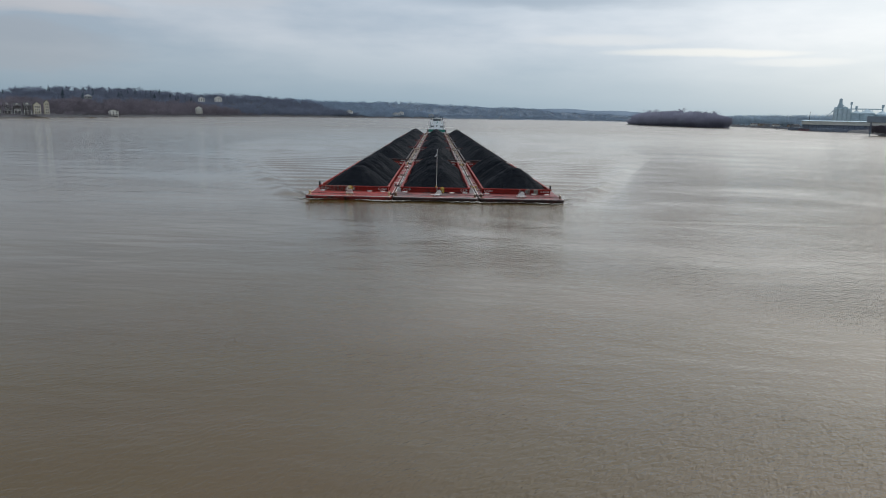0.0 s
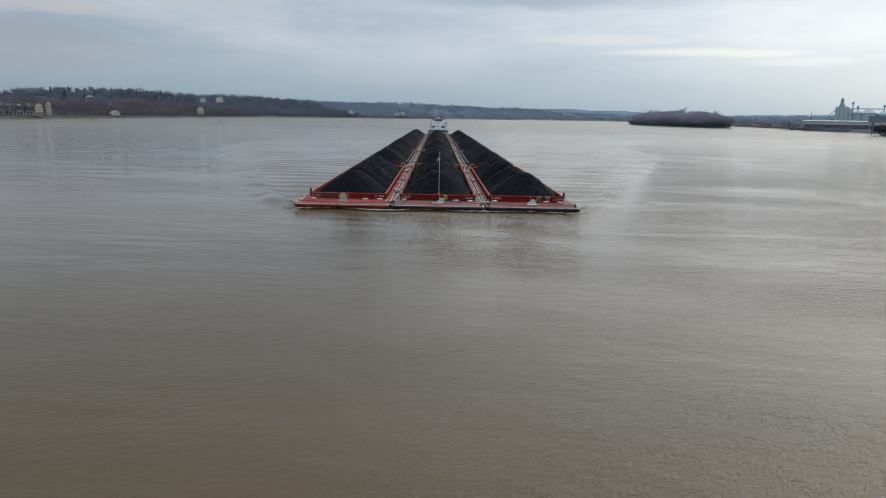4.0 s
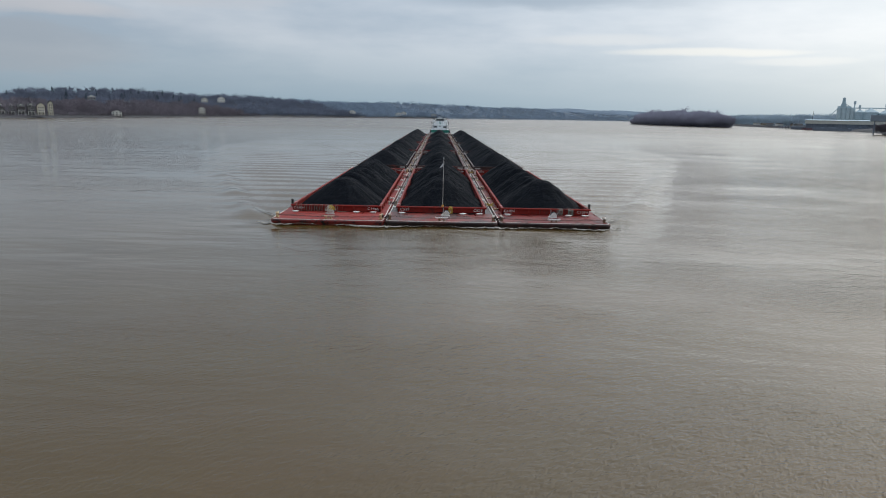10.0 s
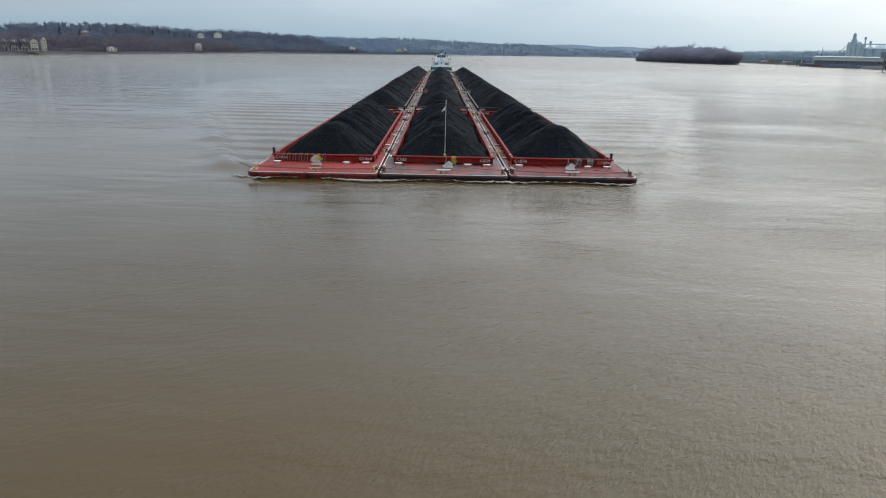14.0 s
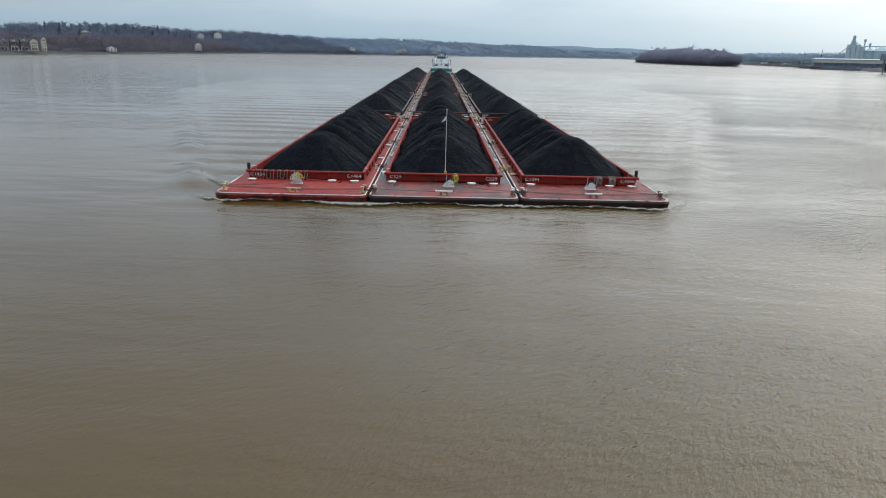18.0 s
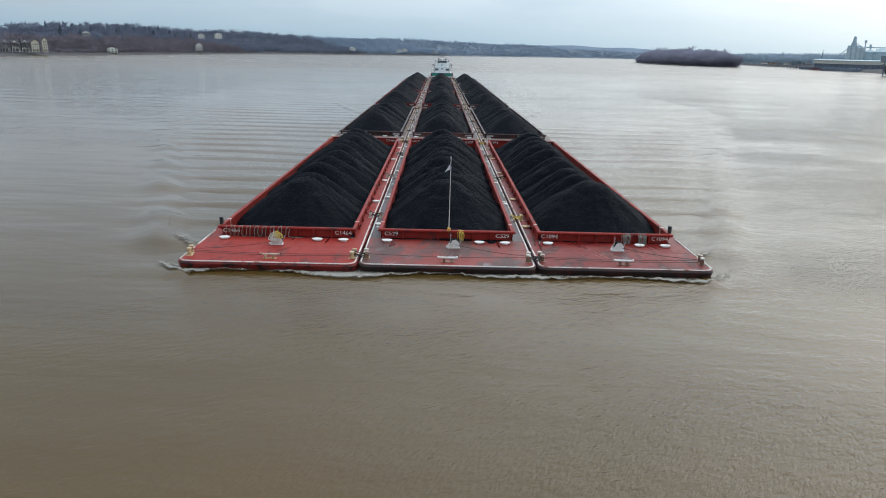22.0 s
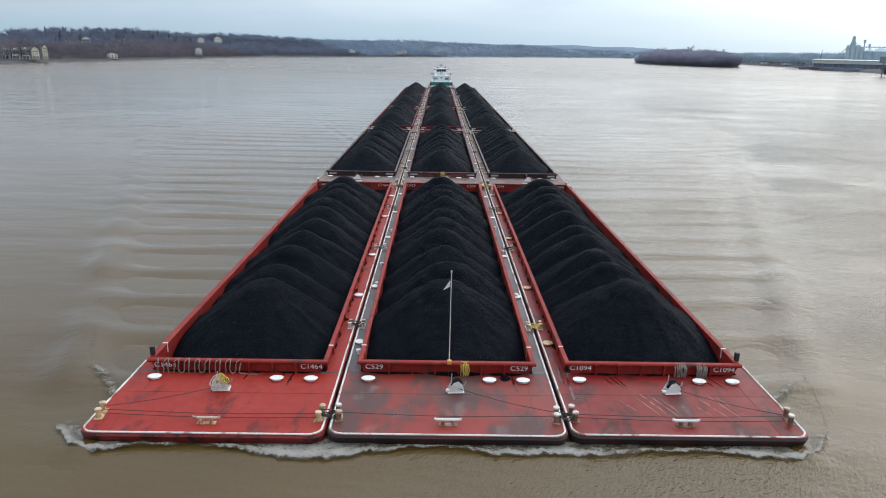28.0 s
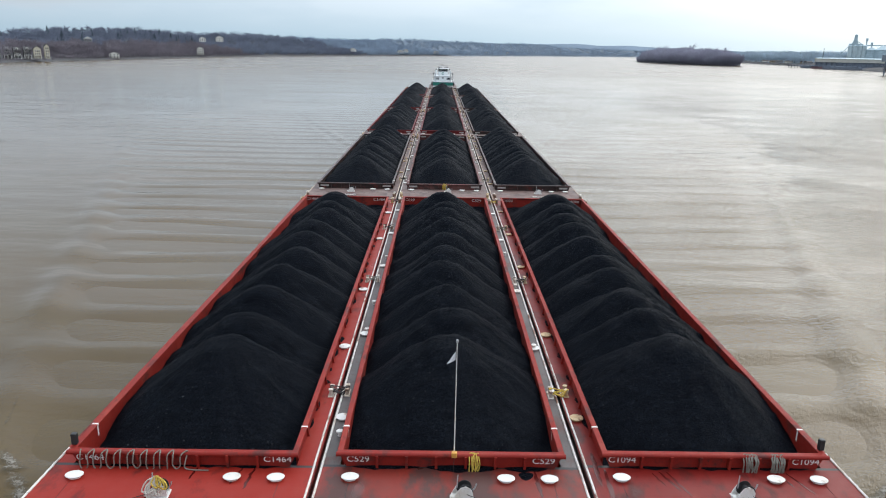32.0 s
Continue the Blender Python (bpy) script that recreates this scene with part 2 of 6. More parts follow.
def water_material():
    m, nt, b = mat_base("river_water", 0.06)
    b.inputs["IOR"].default_value = 1.333
    v = coords(nt, world=True)
    silt = step_node(nt, noise_node(nt, v, 0.035, 5, 0.6, (0.7, 1.2, 1)), 0.36, 0.66)
    clay = step_node(nt, noise_node(nt, v, 0.11, 4, 0.6, (0.6, 1.3, 1)), 0.35, 0.70)
    col = mix_node(nt, silt, (0.071, 0.043, 0.0125), (0.100, 0.057, 0.0165))
    nt.links.new(mix_node(nt, clay, col, (0.083, 0.053, 0.0155)), b.inputs["Base Color"])
    # the open reach upstream is ruffled by the wind, the water by the bend lies slicker
    sep = nt.nodes.new("ShaderNodeSeparateXYZ"); nt.links.new(v, sep.inputs[0])
    reach = map_node(nt, sep.outputs[1], 40, 480, 0.0, 0.20)
    slick = map_node(nt, wave_noise(nt, v, 4, 60, 22, 4, 0.6), 0.38, 0.64, 0.04, 0.08)
    add = nt.nodes.new("ShaderNodeMath"); add.operation = "ADD"
    nt.links.new(reach, add.inputs[0]); nt.links.new(slick, add.inputs[1])
    nt.links.new(add.outputs[0], b.inputs["Roughness"])
    gust = map_node(nt, wave_noise(nt, v, -6, 42, 17, 4, 0.65), 0.36, 0.60, 0.25, 1.0)
    lee = map_node(nt, sep.outputs[0], -24, 40, 0.2, 1.9)
    breeze = scaled(nt, gust, lee)
    n = bump_node(nt, b, wave_noise(nt, v, -4, 15, 5.0, 3, 0.5), 1.0, 0.15)
    n = bump_node(nt, b, scaled(nt, wave_noise(nt, v, -12, 3.4, 1.25, 3, 0.55), map_node(nt, breeze, 0, 1, 0.28, 1.0)), 1.0, 0.060, n)
    n = bump_node(nt, b, scaled(nt, wave_noise(nt, v, 24, 0.8, 0.36, 3, 0.6), breeze), 1.0, 0.072, n)
    bump_node(nt, b, scaled(nt, wave_noise(nt, v, 58, 0.34, 0.14, 3, 0.6), breeze), 1.0, 0.055, n)
    return m


def foam_material(name):
    """Foam whose cover thins out with the second coordinate of its spread map."""
    m, nt, b = mat_base(name, 0.6)
    v = coords(nt)
    uv = nt.nodes.new("ShaderNodeUVMap"); uv.uv_map = "spread"
    sep = nt.nodes.new("ShaderNodeSeparateXYZ")
    nt.links.new(uv.outputs[0], sep.inputs[0])
    coarse = noise_node(nt, v, 2.6, 5, 0.65, (0.7, 1.2, 1))
    grain = noise_node(nt, v, 11.0, 7, 0.72, (0.8, 1.15, 1))
    half = nt.nodes.new("ShaderNodeMath"); half.operation = "ADD"
    nt.links.new(scaled(nt, coarse, 0.45), half.inputs[0]); nt.links.new(scaled(nt, grain, 0.75), half.inputs[1])
    add = nt.nodes.new("ShaderNodeMath"); add.operation = "ADD"
    nt.links.new(half.outputs[0], add.inputs[0]); nt.links.new(sep.outputs[1], add.inputs[1])
    f = step_node(nt, add.outputs[0], 1.04, 1.40)
    nt.links.new(mix_node(nt, f, (0.13, 0.105, 0.065), (0.40, 0.37, 0.325)), b.inputs["Base Color"])
    bump_node(nt, b, grain, 1.0, 0.10)
    # thin sheets of foam let the river show between them
    tr = nt.nodes.new("ShaderNodeBsdfTransparent")
    mx = nt.nodes.new("ShaderNodeMixShader")
    nt.links.new(map_node(nt, add.outputs[0], 0.96, 1.26, 0.0, 0.85), mx.inputs[0])
    nt.links.new(tr.outputs[0], mx.inputs[1]); nt.links.new(b.outputs[0], mx.inputs[2])
    nt.links.new(mx.outputs[0], nt.nodes["Material Output"].inputs["Surface"])
    return m


def coal_material():
    m, nt, b = mat_base("coal", 0.50, 0.0, 0.5)
    b.inputs["IOR"].default_value = 1.062
    v = coords(nt, spread=30)
    g = noise_node(nt, v, 14, 6, 0.75)
    run = noise_node(nt, v, 1.6, 5, 0.6, (0.5, 2.0, 1))
    col = mix_node(nt, step_node(nt, g, 0.40, 0.66), (0.0006, 0.0009, 0.0015), (0.0205, 0.025, 0.034))
    col = mix_node(nt, step_node(nt, run, 0.4, 0.7), col, (0.0046, 0.0056, 0.0082))
    nt.links.new(col, b.inputs["Base Color"])
    n1 = bump_node(nt, b, run, 0.4, 0.2)
    n1 = bump_node(nt, b, noise_node(nt, v, 4.5, 6, 0.75), 1.0, 0.2, n1)
    n2 = bump_node(nt, b, g, 0.8, 0.07, n1)
    bump_node(nt, b, noise_node(nt, v, 45, 3, 0.7), 0.7, 0.02, n2)
    return m


def plain(name, c, rough=0.6, metal=0.0, var=0.25, scale=3.0, world=False):
    m, nt, b = mat_base(name, rough, metal)
    v = coords(nt, world=world, spread=0 if world else 20)
    n = step_node(nt, noise_node(nt, v, scale, 5, 0.65), 0.3, 0.7)
    nt.links.new(mix_node(nt, n, tuple(x * (1 - var) for x in c), tuple(min(1, x * (1 + var)) for x in c)), b.inputs["Base Color"])
    bump_node(nt, b, noise_node(nt, v, scale * 6, 4), 0.3, 0.02)
    return m


def tree_material(name, a, b_col):
    m, nt, b = mat_base(name, 0.9, 0.0, 0.1)
    g = nt.nodes.new("ShaderNodeNewGeometry")
    big = step_node(nt, noise_node(nt, g.outputs["Position"], 0.03, 4), 0.35, 0.65)
    col = mix_node(nt, g.outputs["Random Per Island"], a, b_col)
    nt.links.new(mix_node(nt, big, col, tuple(0.72 * c for c in a)), b.inputs["Base Color"])
    # fine twigs take light from all round: their shading leans to the sky
    k = nt.nodes.new("ShaderNodeVectorMath"); k.operation = "SCALE"; k.inputs["Scale"].default_value = 0.45
    nt.links.new(g.outputs["Normal"], k.inputs[0])
    u = nt.nodes.new("ShaderNodeVectorMath"); u.operation = "ADD"; u.inputs[1].default_value = (0.1, -0.25, 0.8)
    nt.links.new(k.outputs[0], u.inputs[0])
    o = nt.nodes.new("ShaderNodeVectorMath"); o.operation = "NORMALIZE"
    nt.links.new(u.outputs[0], o.inputs[0]); nt.links.new(o.outputs[0], b.inputs["Normal"])
    return m


WATER, FOAM, COAL = water_material(), foam_material("river_foam"), coal_material()
COAL_LUMP = plain("bright_coal_lumps", (0.016, 0.018, 0.023), 0.6, 0.0, 0.3, 9)
RED = worn("red_barge_paint", (0.265, 0.016, 0.008), (0.295, 0.029, 0.017), (0.13, 0.011, 0.007), 0.60, 1.0, 0.5, 0.40, spec=0.28, puddles=0.1, spread=0.0, speck=0.0)
COAM = worn("red_coaming_paint", (0.235, 0.014, 0.008), (0.27, 0.028, 0.016), (0.10, 0.018, 0.014), 0.66, 1.2, 0.5, 0.45, spec=0.3)
RED_DULL = worn("dull_red_barge_paint", (0.225, 0.020, 0.011), (0.125, 0.025, 0.018), (0.075, 0.029, 0.024), 0.50, 0.55, 0.90, 0.74, spec=0.3, puddles=0.4, spread=0.0, speck=0.0)
SIDE_GREY = worn("scuffed_grey_side_deck", (0.085, 0.070, 0.066), (0.125, 0.105, 0.10), (0.10, 0.030, 0.022), 0.55, 0.8, 0.6, 0.4, spec=0.35)
RED_WET = worn("streaked_red_paint", (0.170, 0.010, 0.007), (0.215, 0.020, 0.012), (0.070, 0.008, 0.006), 0.50, 0.9, 0.4, 0.6, spec=0.26, puddles=0.2, spread=0.0, speck=0.0)
CRIMSON = worn("dull_crimson_coaming", (0.135, 0.012, 0.013), (0.17, 0.026, 0.024), (0.06, 0.014, 0.013), 0.6, 1.2, 0.5, 0.5, spec=0.25)
RED_OLD = worn("weathered_maroon_paint", (0.13, 0.035, 0.03), (0.16, 0.08, 0.07), (0.05, 0.03, 0.027), 0.6, 1.0, 0.7, 0.7)
BROWN = worn("rust_brown_deck", (0.13, 0.075, 0.062), (0.19, 0.135, 0.12), (0.06, 0.035, 0.03), 0.6, 0.7, 0.8, 0.5)
BLACK_PAINT = worn("black_barge_paint", (0.028, 0.017, 0.015), (0.06, 0.028, 0.024), (0.10, 0.020, 0.015), 0.5, 1.3, 0.5, 0.45)
HULL_RED = worn("scuffed_red_hull", (0.20, 0.020, 0.016), (0.14, 0.018, 0.015), (0.016, 0.010, 0.010), 0.5, 1.6, 0.5, 0.55)
EDGE = worn("worn_white_edge_paint", (0.68, 0.65, 0.60), (0.56, 0.48, 0.40), (0.24, 0.13, 0.09), 0.55, 2.0, 0.5, 0.45)
EDGE_TAN = worn("rust_stained_edge_paint", (0.50, 0.38, 0.28), (0.60, 0.52, 0.45), (0.20, 0.09, 0.06), 0.55, 2.0, 0.6, 0.6)
WHITE = worn("white_lid_paint", (0.74, 0.72, 0.68), (0.66, 0.60, 0.52), (0.40, 0.30, 0.22), 0.5, 2.5, 0.4, 0.3)
CREAM = worn("cream_fitting_paint", (0.56, 0.42, 0.24), (0.42, 0.25, 0.10), (0.20, 0.09, 0.04), 0.5, 4, 0.7, 0.6)
CAP = worn("grubby_white_cap_paint", (0.62, 0.57, 0.50), (0.50, 0.40, 0.30), (0.25, 0.14, 0.09), 0.5, 3, 0.6, 0.5)
CAP_CREAM = worn("yellowed_cap_paint", (0.60, 0.48, 0.31), (0.50, 0.34, 0.17), (0.24, 0.12, 0.06), 0.5, 3, 0.6, 0.5)
RUSTY = worn("rusty_fitting_steel", (0.16, 0.085, 0.055), (0.24, 0.15, 0.10), (0.06, 0.035, 0.025), 0.65, 4, 0.6, 0.5)
RUST_PALE = worn("rust_streaked_fitting_paint", (0.20, 0.11, 0.065), (0.42, 0.34, 0.27), (0.07, 0.035, 0.025), 0.6, 4, 0.6, 0.6)
STEEL = worn("galvanised_steel", (0.45, 0.46, 0.47), (0.55, 0.55, 0.54), (0.25, 0.20, 0.16), 0.45, 4, 0.5, 0.3, 0.3)
DARK = plain("black_iron", (0.02, 0.02, 0.021), 0.5)
WIRE = plain("steel_wire", (0.035, 0.03, 0.028), 0.5, 0.4)
ROPE_GREY = plain("grey_rope", (0.20, 0.18, 0.15), 0.9, 0, 0.35, 18)
ROPE_PALE = plain("pale_rope", (0.50, 0.46, 0.40), 0.9, 0, 0.3, 18)
ROPE_YELLOW = plain("yellow_rope", (0.52, 0.36, 0.06), 0.85, 0, 0.4, 18)
ORANGE = plain("amber_lamp", (0.60, 0.30, 0.06), 0.4)
LETTER = plain("white_lettering", (0.72, 0.70, 0.67), 0.6, 0, 0.15, 8)
LETTER_OLD = plain("faded_lettering", (0.42, 0.38, 0.36), 0.7, 0, 0.3, 8)
BOAT_WHITE = worn("white_boat_paint", (0.76, 0.78, 0.78), (0.70, 0.71, 0.70), (0.45, 0.40, 0.35), 0.4, 0.8, 0.3, 0.2)
BOAT_GREEN = worn("green_boat_paint", (0.03, 0.22, 0.17), (0.04, 0.26, 0.20), (0.02, 0.09, 0.07), 0.4, 0.8, 0.4, 0.3)
GLASS_DARK = plain("dark_window_glass", (0.02, 0.025, 0.03), 0.08, 0, 0.1, 1)
FLAG = plain("grey_white_bunting", (0.62, 0.63, 0.64), 0.8, 0, 0.1, 6)
BANK = plain("winter_bank_soil", (0.115, 0.092, 0.062), 0.95, 0, 0.35, 0.08, True)
HILL = plain("leaf_litter_hillside", (0.062, 0.059, 0.060), 0.95, 0, 0.25, 0.03, True)
BARE = tree_material("bare_winter_branches", (0.225, 0.195, 0.222), (0.28, 0.245, 0.27))
# branch colour shifted to blue-grey: haze over the ridge, put into the base
BARE_RIDGE = tree_material("hazed_ridge_branches", (0.19, 0.215, 0.285), (0.24, 0.265, 0.335))
# distance haze painted in: far branches are lifted to pale blue
BARE_FAR = tree_material("hazed_far_branches", (0.33, 0.42, 0.54), (0.38, 0.47, 0.59))
# island branches carry the haze before them as a lighter, lilac colour
BARE_ISLAND_HAZE = tree_material("hazed_island_branches", (0.42, 0.405, 0.50), (0.48, 0.465, 0.56))
# pale blue is haze mixed into the colour, not the bark of these trees
BARE_HAZE = tree_material("hazed_bank_branches", (0.50, 0.62, 0.72), (0.58, 0.69, 0.78))
PINE = tree_material("evergreen_needles", (0.075, 0.10, 0.125), (0.095, 0.125, 0.15))
WALL_WHITE = plain("white_siding", (0.70, 0.68, 0.63), 0.7, 0, 0.1, 0.6)
WALL_CREAM = plain("cream_siding", (0.58, 0.53, 0.41), 0.7, 0, 0.12, 0.6)
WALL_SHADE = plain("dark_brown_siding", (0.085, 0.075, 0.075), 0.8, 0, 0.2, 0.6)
WALL_TAN = plain("tan_siding", (0.30, 0.24, 0.18), 0.7, 0, 0.15, 0.6)
WALL_GREY = plain("grey_siding", (0.24, 0.24, 0.25), 0.7, 0, 0.15, 0.6)
ROOF_DARK = plain("dark_shingle", (0.07, 0.065, 0.065), 0.85, 0, 0.25, 1.0)
# concrete and silo sheet are lightened towards blue, a painted haze
CONCRETE = plain("hazed_concrete", (0.48, 0.57, 0.60), 0.8, 0, 0.12, 0.15)
ZINC = plain("hazed_silo_sheet", (0.40, 0.51, 0.56), 0.55, 0.1, 0.12, 0.2)
SHED = plain("cream_sheet_cladding", (0.55, 0.54, 0.48), 0.6, 0, 0.08, 0.2)
LOADER = plain("slate_sheet_cladding", (0.20, 0.235, 0.27), 0.6, 0, 0.12, 0.3)
DOCK_RED = plain("faded_red_hull", (0.24, 0.12, 0.13), 0.8, 0, 0.2, 0.3)
# dark dock colour with blue-grey haze mixed in
DOCK_HAZE = plain("hazed_dock_timber", (0.15, 0.175, 0.215), 0.85, 0, 0.3, 0.3)
TIMBER = plain("tarred_timber", (0.05, 0.045, 0.042), 0.85, 0, 0.3, 0.5)


# ---- mesh building ----
class Mesh:
    """Collects vertices and faces; made into one mesh object at the end."""

    def __init__(self):
        self.v, self.f = [], []

    def add(self, verts, faces):
        o = len(self.v)
        self.v += [tuple(p) for p in verts]
        self.f += [tuple(i + o for i in f) for f in faces]
        return self

    def box(self, x0, x1, y0, y1, z0, z1, c=0.0):
        if c <= 0:
            vs = [(x, y, z) for z in (z0, z1) for y in (y0, y1) for x in (x0, x1)]
            return self.add(vs, [(0, 2, 3, 1), (4, 5, 7, 6), (0, 1, 5, 4), (2, 6, 7, 3), (0, 4, 6, 2), (1, 3, 7, 5)])
        bm = bmesh.new()
        bmesh.ops.create_cube(bm, size=1)
        for p in bm.verts:
            p.co = Vector(((x0 + x1) / 2 + p.co.x * (x1 - x0), (y0 + y1) / 2 + p.co.y * (y1 - y0), (z0 + z1) / 2 + p.co.z * (z1 - z0)))
        bmesh.ops.bevel(bm, geom=bm.edges[:], offset=c, segments=1, affect="EDGES")
        bm.verts.index_update()
        self.add([p.co[:] for p in bm.verts], [[q.index for q in f.verts] for f in bm.faces])
        bm.free()
        return self

    def cyl(self, p0, p1, r0, r1=None, n=10, caps=True):
        p0, p1 = Vector(p0), Vector(p1)
        r1 = r0 if r1 is None else r1
        d = (p1 - p0).normalized()
        a = d.orthogonal().normalized()
        b = d.cross(a)
        vs = []
        for p, r in ((p0, r0), (p1, r1)):
            for i in range(n):
                t = 2 * math.pi * i / n
                vs.append(p + a * (r * math.cos(t)) + b * (r * math.sin(t)))
        fs = [(i, (i + 1) % n, n + (i + 1) % n, n + i) for i in range(n)]
        if caps:
            fs += [tuple(reversed(range(n))), tuple(range(n, 2 * n))]
        return self.add(vs, fs)

    def tube(self, pts, r, n=5):
        pts = [Vector(p) for p in pts]
        vs, fs = [], []
        for i, p in enumerate(pts):
            d = (pts[min(i + 1, len(pts) - 1)] - pts[max(i - 1, 0)]).normalized()
            a = d.cross(Vector((0.31, 0.17, 0.94))).normalized()
            b = d.cross(a)
            for k in range(n):
                t = 2 * math.pi * k / n
                vs.append(p + a * (r * math.cos(t)) + b * (r * math.sin(t)))
        for i in range(len(pts) - 1):
            for k in range(n):
                fs.append((i * n + k, i * n + (k + 1) % n, (i + 1) * n + (k + 1) % n, (i + 1) * n + k))
        return self.add(vs, fs)

    def lathe(self, prof, at, n=14):
        vs, fs = [], []
        for r, z in prof:
            for k in range(n):
                t = 2 * math.pi * k / n
                vs.append((at[0] + r * math.cos(t), at[1] + r * math.sin(t), at[2] + z))
        for i in range(len(prof) - 1):
            for k in range(n):
                fs.append((i * n + k, i * n + (k + 1) % n, (i + 1) * n + (k + 1) % n, (i + 1) * n + k))
        fs.append(tuple((len(prof) - 1) * n + k for k in range(n)))
        return self.add(vs, fs)

    def prism(self, outline, z0, z1):
        n = len(outline)
        vs = [(x, y, z0) for x, y in outline] + [(x, y, z1) for x, y in outline]
        fs = [(i, (i + 1) % n, n + (i + 1) % n, n + i) for i in range(n)]
        return self.add(vs, fs + [tuple(reversed(range(n))), tuple(range(n, 2 * n))])

    def poly_x(self, outline, x0, x1):
        """A plate of outline (y, z) from x0 to x1."""
        n = len(outline)
        vs = [(x0, y, z) for y, z in outline] + [(x1, y, z) for y, z in outline]
        fs = [(i, (i + 1) % n, n + (i + 1) % n, n + i) for i in range(n)]
        return self.add(vs, fs + [tuple(reversed(range(n))), tuple(range(n, 2 * n))])

    def poly_y(self, outline, y0, y1):
        """A plate of outline (x, z) from y0 to y1."""
        n = len(outline)
        vs = [(x, y0, z) for x, z in outline] + [(x, y1, z) for x, z in outline]
        fs = [(i, (i + 1) % n, n + (i + 1) % n, n + i) for i in range(n)]
        return self.add(vs, fs + [tuple(reversed(range(n))), tuple(range(n, 2 * n))])

    def data(self, name, material, smooth=False):
        me = bpy.data.meshes.new(name)
        me.from_pydata(self.v, [], self.f)
        me.materials.append(material)
        if smooth:
            me.polygons.foreach_set("use_smooth", [True] * len(me.polygons))
        bm = bmesh.new()
        bm.from_mesh(me)
        bmesh.ops.recalc_face_normals(bm, faces=bm.faces[:])
        bm.to_mesh(me)
        bm.free()
        me.update()
        return me


def fast_mesh(name, verts, faces, material, smooth=False):
    me = bpy.data.meshes.new(name)
    me.from_pydata(verts.tolist() if hasattr(verts, "tolist") else verts, [], faces.tolist() if hasattr(faces, "tolist") else faces)
    me.materials.append(material)
    if smooth:
        me.polygons.foreach_set("use_smooth", [True] * len(me.polygons))
    me.update()
    return me


def part(name, mesh, material, parent, label="", smooth=False):
    """Link a mesh (a Mesh or mesh data) as one object under a thing or a part."""
    me = mesh.data(name, material, smooth) if isinstance(mesh, Mesh) else mesh
    ob = new(name, me)
    ob.parent = parent
    if label:
        ob["label"] = label
    return ob


def thing(name, label, category, group="", at=(0, 0, 0), rz=0.0):
    ob = new(name)
    ob.empty_display_size = 0.5
    ob.matrix_basis = pose(*at, 0, 0, rz)
    return tagged(ob, label, category, group)


def letters(body, size, material, depth=0.012):
    """Mesh of a line of lettering, centred, standing in the x-z plane and facing -y."""
    cu = bpy.data.curves.new("lettering", "FONT")
    cu.offset = 0.0
    cu.body, cu.size, cu.extrude, cu.align_x, cu.align_y = body, size, depth / 2, "CENTER", "CENTER"
    tmp = bpy.data.objects.new("lettering", cu)
    scene.collection.objects.link(tmp)
    bpy.context.view_layer.update()
    me = bpy.data.meshes.new_from_object(tmp.evaluated_get(bpy.context.evaluated_depsgraph_get()))
    bpy.data.objects.remove(tmp)
    bpy.data.curves.remove(cu)
    me.transform(Matrix.Rotation(radians(90), 4, "X") @ Matrix.Diagonal((1.15, 1, 1, 1)))
    me.materials.clear()
    me.materials.append(material)
    return me


MOVERS = []   # things that travel with the tow


# ---- river and land ----
def n2(x, y, s, seed=0.0):
    return noise.noise(Vector((x * s, y * s, seed)))


def build_water():
    xs = [-4600, -1500, -400, 0, 400, 1500, 4600]
    ys = [-4600, -1500, -400, 0, 400, 1500, 4600]
    vs = [(x, y, 0.0) for y in ys for x in xs]
    n = len(xs)
    fs = [(j * n + i, j * n + i + 1, (j + 1) * n + i + 1, (j + 1) * n + i) for j in range(n - 1) for i in range(n - 1)]
    w = new("water", fast_mesh("water", vs, fs, WATER, True))
    tagged(w, "wide brown silty river with fine ripples", "river", kind="structure")
    bed = new("ground", fast_mesh("ground", [(x, y, -4.0) for x, y, _ in vs], fs, BANK))
    tagged(bed, "muddy river bed reaching under both banks", "ground", kind="structure")


def smooth01(t):
    t = min(1.0, max(0.0, t))
    return t * t * (3 - 2 * t)


